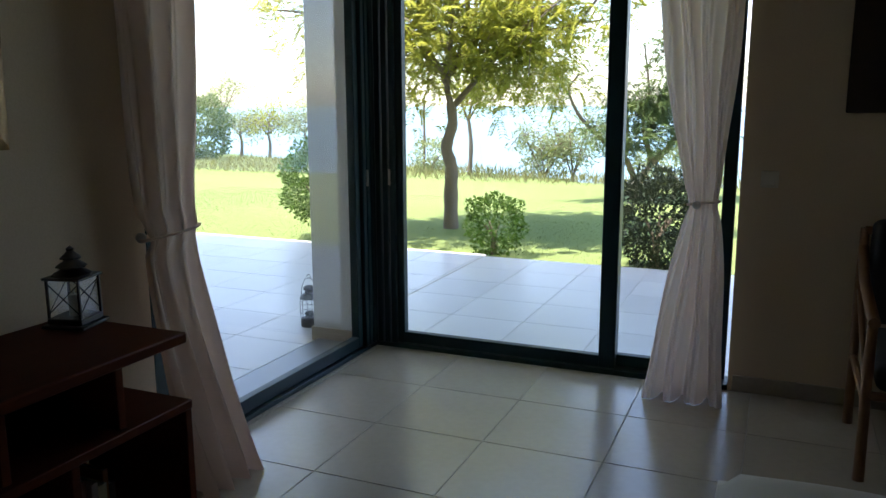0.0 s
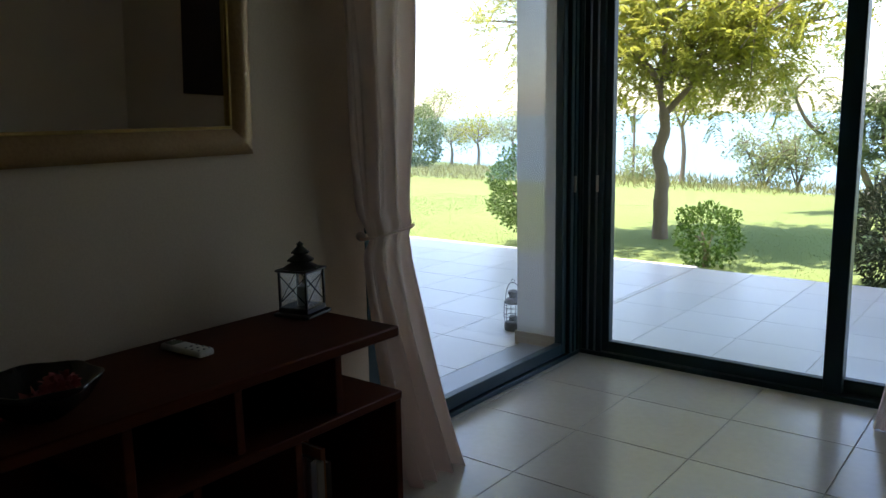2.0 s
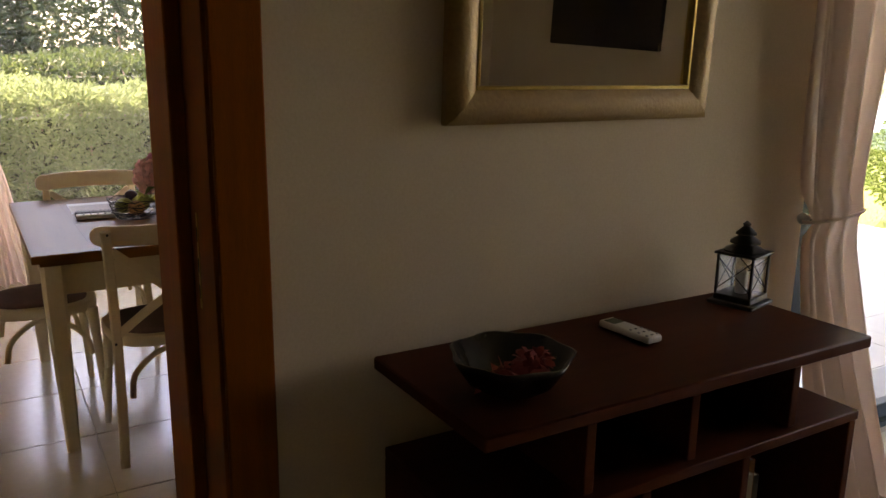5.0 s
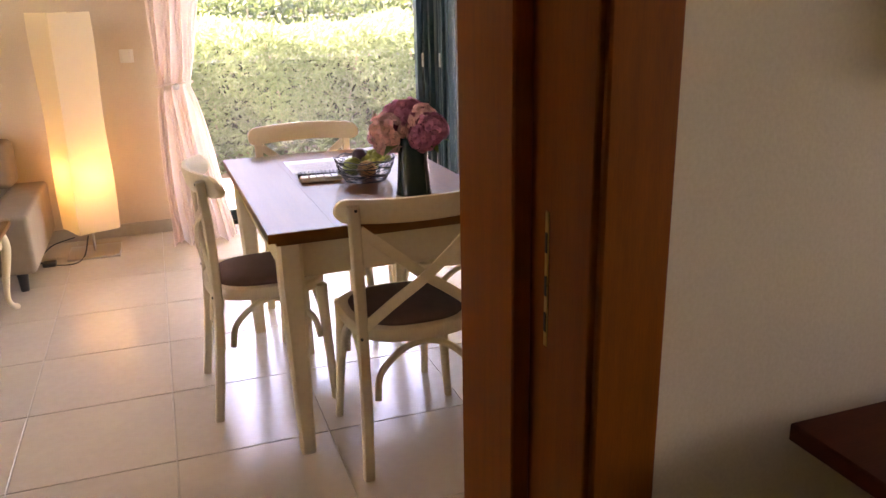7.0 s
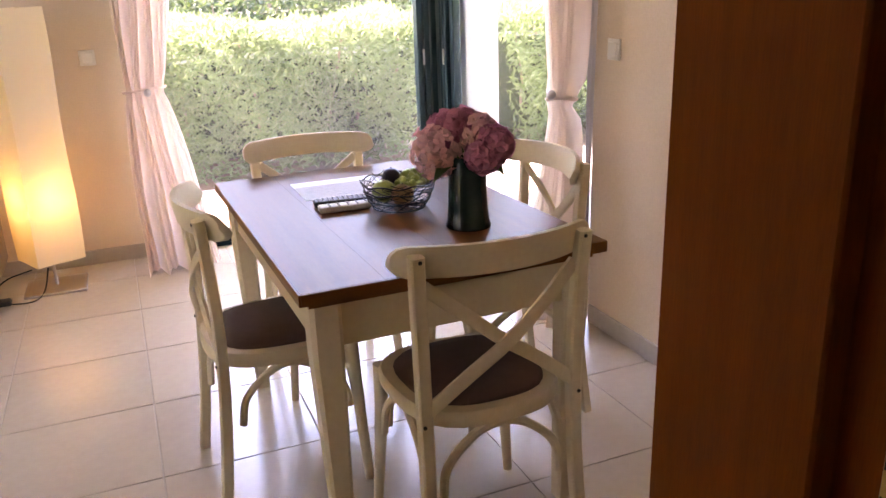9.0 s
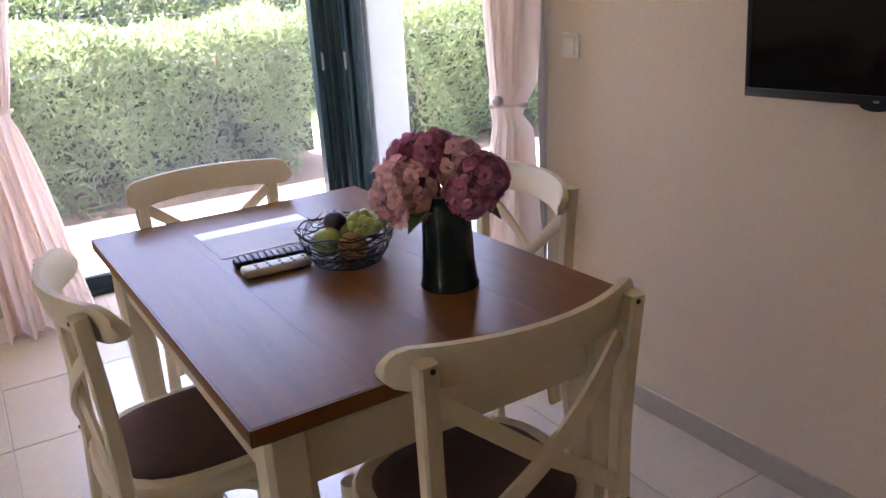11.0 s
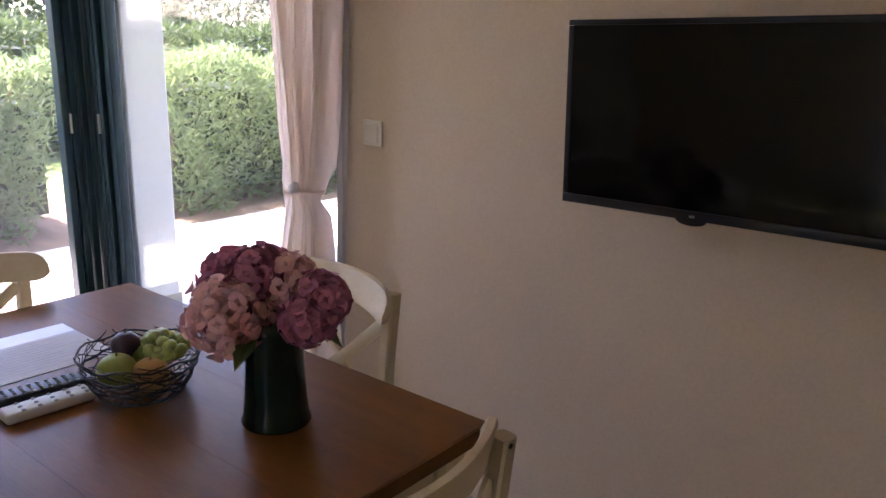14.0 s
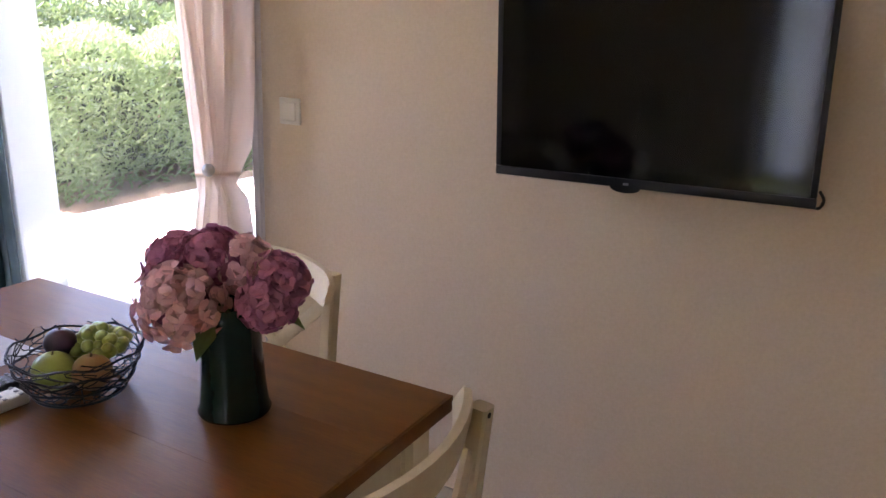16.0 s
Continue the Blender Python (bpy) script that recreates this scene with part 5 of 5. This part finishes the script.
tree("tree", -3.23, 9.24, -0.12, across([[(0, 0, -0.05), (0.0, 0, 0.45), (0.005, 0, 0.75), (-0.05, 0, 0.98), (0.02, 0, 1.25), (0, 0, 1.50)]])[0], 0.078,
     across([[(0.02, 0, 1.44), (0.25, 0, 1.70), (0.45, -0.05, 1.95), (1.0, -0.3, 2.25), (1.7, -0.3, 2.40)], [(0, 0, 1.45), (-0.04, 0, 1.75), (0.10, 0.1, 2.02), (0.3, 0.2, 2.2), (0.6, 0.5, 2.7)],
             [(-0.04, 0, 1.70), (-0.2, 0, 1.95), (-0.8, 0.1, 2.30), (-1.6, 0, 2.5), (-2.3, -0.1, 2.55)], [(0.05, 0.05, 1.95), (-0.2, 0.4, 2.4), (-0.5, 0.8, 2.9)],
             [(0.3, 0.0, 1.78), (0.7, 0.5, 2.15), (1.3, 0.9, 2.4)], [(0, 0, 1.85), (0.0, -0.4, 2.25), (0.1, -0.9, 2.5)],
             [(0.45, -0.05, 1.95), (0.8, -0.6, 2.3), (1.1, -1.1, 2.5)], [(-0.1, -0.02, 1.85), (-0.5, -0.5, 2.3), (-1.1, -0.9, 2.5)], [(0.10, 0.1, 2.02), (0.2, 0.0, 2.6), (-0.1, -0.3, 3.2)]]),
     46000, 0.084, 0.031, MIMOSA, "garden tree with feathery yellow-green leaves on the lawn", 31, spread=0.74)
tree("tree", -1.74, 13.3, -0.16, across([[(0.02, 0, -0.05), (0.01, 0, 0.15), (0, 0, 0.33)]])[0], 0.105,
     across([[(0, 0, 0.28), (-0.16, 0, 0.62), (-0.28, 0.02, 0.72), (-0.65, 0.05, 1.05), (-0.95, 0, 1.36), (-1.1, 0, 1.73), (-0.95, 0, 1.95)], [(0, 0, 0.28), (0.22, 0, 0.58), (0.14, 0.05, 0.95), (0.10, 0.1, 1.28), (0.18, 0.1, 1.60), (0.1, 0.2, 2.4)],
             [(0.2, 0, 0.55), (0.40, -0.05, 0.75), (0.62, 0, 1.02), (0.9, 0.1, 1.5), (1.1, 0.1, 2.1)], [(0.15, 0.05, 1.0), (0.4, 0.2, 1.6), (0.6, 0.3, 2.2)], [(-0.2, 0, 0.70), (-0.15, 0.2, 1.3), (-0.25, 0.3, 2.0), (-0.3, 0.4, 2.6)]]),
     20000, 0.078, 0.028, MIMOSA_DARK, "forked garden tree with feathery green leaves", 32, spread=0.5)
shrub("shrub", -2.16, 7.78, -0.10, 0.30, 0.24, 0.30, 1700, 0.045, 0.026, GLOSSY_LEAF, "small round green shrub at the terrace edge", "shrub", seed=3)
shrub("shrub", -0.62, 7.75, -0.10, 0.37, 0.26, 0.44, 3800, 0.080, 0.020, DARK_LEAF, "dark narrow-leaved shrub at the terrace edge", "shrub", seed=4)
shrub("clipped_tree", -4.27, 8.00, -0.10, 0.42, 0.42, 0.46, 3400, 0.060, 0.036, GLOSSY_LEAF, "small clipped round tree with glossy leaves", "tree", trunk=0.17, seed=5)
shrub("clipped_shrub", -15.6, 19.4, -0.25, 0.9, 0.7, 0.85, 3200, 0.13, 0.08, MIMOSA_DARK, "clipped block-shaped green shrub on the lawn", "shrub", boxy=4.0, seed=6)
for x, y, h, seed in ((-4.35, 17.2, 1.15, 71), (-3.75, 17.3, 1.55, 72)):
    rk = random.Random(seed)
    tree("wild_shrub", x, y, -0.32, [(0, 0, -0.05), (0.02, 0, 0.08), (0.0, 0, 0.16)], 0.035,
         [[(0, 0, 0.1), (0.25 * math.cos(a), 0.2 * math.sin(a), h * 0.45), (0.5 * math.cos(a), 0.4 * math.sin(a), h * rk.uniform(0.65, 0.9))] for a in (0.2, 1.1, 2.0, 2.9, 3.8, 4.7, 5.6)],
         1500, 0.11, 0.038, OLIVE_LEAF, "wispy grey-green wild shrub at the lawn's far edge", seed, pinnate=False, spread=0.34)
shrub("shrub", -7.1, 17.4, -0.3, 0.45, 0.4, 0.42, 900, 0.12, 0.04, OLIVE_LEAF, "grey-green wild shrub at the lawn's far edge", "shrub", seed=8)
shrub("shrub", -1.5, 17.2, -0.4, 1.0, 0.6, 0.42, 1700, 0.12, 0.04, OLIVE_LEAF, "grey-green wild shrub at the lawn's far edge", "shrub", seed=9)
for k, (x, y, h, m) in enumerate(((-16.5, 21.7, 2.4, OLIVE_LEAF), (-15.4, 21.2, 1.35, OLIVE_LEAF), (-14.4, 21.3, 1.35, MIMOSA), (-13.2, 21.5, 1.5, OLIVE_LEAF), (-5.96, 16.85, 2.5, MIMOSA))):
    rk = random.Random(k)
    tree("small_tree", x, y, -0.28, [(0, 0, -0.05), (0.04, 0, h * 0.3), (-0.03, 0, h * 0.55)], 0.05,
         [[(-0.03, 0, h * 0.5), (0.3 * math.cos(a), 0.3 * math.sin(a), h * 0.72), (0.55 * math.cos(a), 0.55 * math.sin(a), h * rk.uniform(0.8, 0.95))] for a in (0.3, 1.6, 2.9, 4.2, 5.4)],
         1500, 0.11, 0.040, m, "slender young tree near the sea cliff", 40 + k, pinnate=False, spread=0.5)
th = thing("fence_post", -7.3, 17.4, -0.33, "thin dark wooden post at the lawn's far edge", "post")
part("post", tube(B(), [(0, 0, 0), (0.01, 0, 0.9), (0, 0, 1.75)], 0.03, 8), BARK, th)


def hedge(name, x0, x1, y0, y1, h, n, ln, wd, material, label, seed, z=-0.05):
    r = np.random.default_rng(seed)
    th = thing(name, (x0 + x1) / 2, (y0 + y1) / 2, z, label, "hedge")
    hx, hy = (x1 - x0) / 2, (y1 - y0) / 2
    nf, nt = int(n * 0.62), n - int(n * 0.62)
    y, zz = r.uniform(-hy, hy, nf), h * r.random(nf) ** 0.85
    lump = 0.10 * np.sin(y * 2.3 + seed) + 0.08 * np.sin(y * 5.1 + zz * 4) + 0.05 * np.sin(y * 11 + zz * 7)
    x = hx - 0.10 + lump - r.random(nf) ** 1.7 * 0.35 - 0.12 * (1 - zz / h)
    p1 = np.stack([x, y, zz], 1)
    w1 = r.normal(size=(nf, 3)) * (0.5, 0.7, 0.5) + (0.55, 0, 0.45)
    yt, xt = r.uniform(-hy, hy, nt), r.uniform(-hx, hx, nt)
    zt = h + 0.05 * np.sin(yt * 3.1 + seed) + 0.05 * np.sin(yt * 7 + xt * 5) - r.random(nt) ** 2 * 0.15
    p2 = np.stack([xt, yt, zt], 1)
    w2 = r.normal(size=(nt, 3)) * (0.6, 0.6, 0.3) + (0.2, 0, 0.7)
    pos, way = np.concatenate([p1, p2]), np.concatenate([w1, w2])
    # the ends draw in towards the foot
    pos[:, 1] *= 1 - 0.30 / hy * (1 - np.clip(pos[:, 2] / h, 0, 1)) * (np.abs(pos[:, 1]) / hy) ** 3
    nrm = np.concatenate([np.tile((0.8, 0, 0.6), (nf, 1)), np.tile((0.2, 0, 1.0), (nt, 1))]) + r.normal(size=(n, 3)) * 0.45
    ob = new("foliage", leaf_mesh("foliage", blades(pos, way, nrm, ln * r.uniform(0.6, 1.25, n), wd * r.uniform(0.7, 1.2, n)), material))
    ob.parent = th
    rr = random.Random(seed)
    for k in range(int(hy * 2 / 0.28)):
        ys = -hy + 0.14 + k * 0.28
        stem = B()
        part("stem", tube(stem, curve_pts([(0, ys, -0.03), (rr.uniform(-0.1, 0.25), ys + rr.uniform(-0.1, 0.1), h * 0.45), (rr.uniform(-0.1, 0.3), ys + rr.uniform(-0.2, 0.2), h * 0.9)], 3), [0.016] * 3 + [0.011] * 4, 6), BARK, th)
    # plain dark box standing in for the shade deep between the leaves
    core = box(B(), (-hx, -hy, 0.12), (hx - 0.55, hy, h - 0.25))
    part("hedge_shade_core", core, DARK_LEAF, th)
    return th


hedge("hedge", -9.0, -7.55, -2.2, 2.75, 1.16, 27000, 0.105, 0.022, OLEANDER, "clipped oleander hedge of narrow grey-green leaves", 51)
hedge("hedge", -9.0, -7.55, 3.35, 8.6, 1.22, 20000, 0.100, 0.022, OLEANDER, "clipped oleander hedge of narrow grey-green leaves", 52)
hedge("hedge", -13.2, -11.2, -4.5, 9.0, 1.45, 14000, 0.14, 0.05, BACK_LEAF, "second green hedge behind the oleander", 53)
for k, (x, y, rx, rz, m) in enumerate(((-16.5, -1.0, 2.2, 1.8, FAR_TREE_LEAF), (-17.0, 3.0, 2.3, 2.0, FAR_TREE_LEAF), (-16.5, 6.8, 2.2, 1.8, BACK_LEAF), (-17.5, 10.5, 2.4, 2.0, FAR_TREE_LEAF), (-15.5, 13.2, 1.8, 1.3, BACK_LEAF))):
    shrub("bushy_tree", x, y, -0.1, rx, rx, rz * 1.1, 13000, 0.19, 0.085, m, "dense leafy tree behind the garden hedges", "tree", trunk=0.3, seed=60 + k)
single("soil_bed", box(B(), (-9.3, -3.2, -0.12), (-7.5, 8.8, -0.045), 0.01), SOIL, "dry brown soil strip under the hedge", "soil", kind="structure")


def storm_lantern(x, y, z):
    th = thing("storm_lantern", x, y, z, "weathered grey metal storm lantern beside the terrace column", "lantern")
    part("tank", lathe(B(), [(0.045, 0), (0.056, 0.004), (0.058, 0.040), (0.050, 0.058), (0.026, 0.066), (0.026, 0.078), (0.0001, 0.080)], 24), GREY_METAL, th, smooth=30)
    part("burner", lathe(B(), [(0.024, 0.0805), (0.030, 0.088), (0.018, 0.100), (0.0001, 0.101)], 16), GREY_METAL, th)
    part("glass_chimney", lathe(B(), [(0.034, 0.082), (0.045, 0.110), (0.045, 0.150), (0.036, 0.180)], 20), GLASS, th, "clear glass chimney", smooth=180)
    hood = part("hood", lathe(B(), [(0.060, 0.184), (0.060, 0.190), (0.040, 0.212), (0.026, 0.216), (0.026, 0.236), (0.036, 0.240), (0.034, 0.256), (0.016, 0.266), (0.0001, 0.267)], 24), GREY_METAL, th, smooth=30)
    for k in range(6):
        a = k * math.tau / 6 + 0.3
        part("guard_wire", tube(B(), [(0.056 * math.cos(a), 0.056 * math.sin(a), 0.045), (0.061 * math.cos(a), 0.061 * math.sin(a), 0.110), (0.059 * math.cos(a), 0.059 * math.sin(a), 0.188)], 0.0018, 6), GREY_METAL, th)
    for zz in (0.095, 0.155):
        part("guard_ring", tube(B(), [(0.0615 * math.cos(k * math.tau / 28), 0.0615 * math.sin(k * math.tau / 28), zz) for k in range(29)], 0.0018, 6), GREY_METAL, th)
    part("bail_handle", tube(B(), curve_pts([(-0.060, 0, 0.188), (-0.052, 0, 0.250), (-0.034, 0, 0.295), (-0.012, 0, 0.312), (0.012, 0, 0.312), (0.034, 0, 0.295), (0.052, 0, 0.250), (0.060, 0, 0.188)], 4), 0.0024, 6), GREY_METAL, hood)
    part("hanging_ring", tube(B(), [(0.012 * math.cos(k * math.tau / 16), 0, 0.325 + 0.012 * math.sin(k * math.tau / 16)) for k in range(17)], 0.0022, 6), GREY_METAL, hood)


storm_lantern(-2.325, 4.73, -0.0195)

# ---- floors, laid tile by tile ----
def tiled(name, x0, x1, y0, y1, z, ox, oy, size, material, label, category, holes=()):
    """A bed of grout with separate tiles on it; ox, oy: a joint crossing."""
    bed_ob = single(name, box(B(), (x0, y0, z - 0.14), (x1, y1, z - 0.0035)), GROUT, label, category, kind="structure")
    meshes = {}
    i0, j0 = math.floor((x0 - ox) / size), math.floor((y0 - oy) / size)
    for i in range(i0, math.ceil((x1 - ox) / size)):
        for j in range(j0, math.ceil((y1 - oy) / size)):
            a, c = max(x0, ox + i * size) + 0.0021, min(x1, ox + (i + 1) * size) - 0.0021
            d, e = max(y0, oy + j * size) + 0.0021, min(y1, oy + (j + 1) * size) - 0.0021
            if c - a < 0.02 or e - d < 0.02:
                continue
            key = (round(c - a, 4), round(e - d, 4))
            if key not in meshes:
                w, h = key[0] / 2, key[1] / 2
                me = bpy.data.meshes.new("tile")
                v = [(sx * w * 1, sy * h, -0.003) for sx, sy in ((-1, -1), (1, -1), (1, 1), (-1, 1))]
                v += [(sx * w, sy * h, -0.001) for sx, sy in ((-1, -1), (1, -1), (1, 1), (-1, 1))]
                v += [(sx * (w - 0.0015), sy * (h - 0.0015), 0) for sx, sy in ((-1, -1), (1, -1), (1, 1), (-1, 1))]
                f = [(8, 9, 10, 11)] + [(q + o, (q + 1) % 4 + o, (q + 1) % 4 + o + 4, q + o + 4) for o in (0, 4) for q in range(4)]
                me.from_pydata(v, [], f)
                me.materials.append(material)
                meshes[key] = me
            ob = new("tile", meshes[key])
            ob.parent = bed_ob
            ob.location = ((a + c) / 2, (d + e) / 2, z)
    return bed_ob


tiled("floor_bedroom", WALL_X, 2.60, -2.6, GLASS_Y, 0.0, -0.69, 3.98, 0.5, TILE, "polished beige square floor tiles", "floor")
tiled("floor_dining", WEST_X, WALL_BACK, -3.2, 2.05, 0.0, -3.63, 0.20, 0.485, TILE, "polished beige square floor tiles", "floor")
tiled("floor_doorway", WALL_BACK + 0.001, WALL_X - 0.001, JAMB_S - 0.04, JAMB_N + 0.04, 0.0, -1.9, 0.34, 0.5, TILE, "polished beige floor tiles in the doorway", "floor")
tiled("terrace", -2.11, 2.2, 4.642, 7.34, -0.02, -1.10, 5.84, 0.5, TERRACE_TILE, "pale grey square terrace tiles", "terrace")
tiled("terrace_side", -5.9, -2.111, 2.19, 7.42, -0.02, -3.14, 5.39, 0.5, TERRACE_TILE, "pale grey square terrace tiles", "terrace")
tiled("terrace_hedge_side", -7.45, -6.15, -3.2, 7.42, -0.02, -6.2, 0.3, 0.5, TERRACE_TILE, "pale grey square terrace tiles by the hedge", "terrace")
single("terrace_slab", box(B(), (-6.149, -3.2, -0.15), (-5.901, 7.42, -0.0235)), TERRACE_TILE, "pale grey terrace strip outside the glass", "terrace", kind="structure")
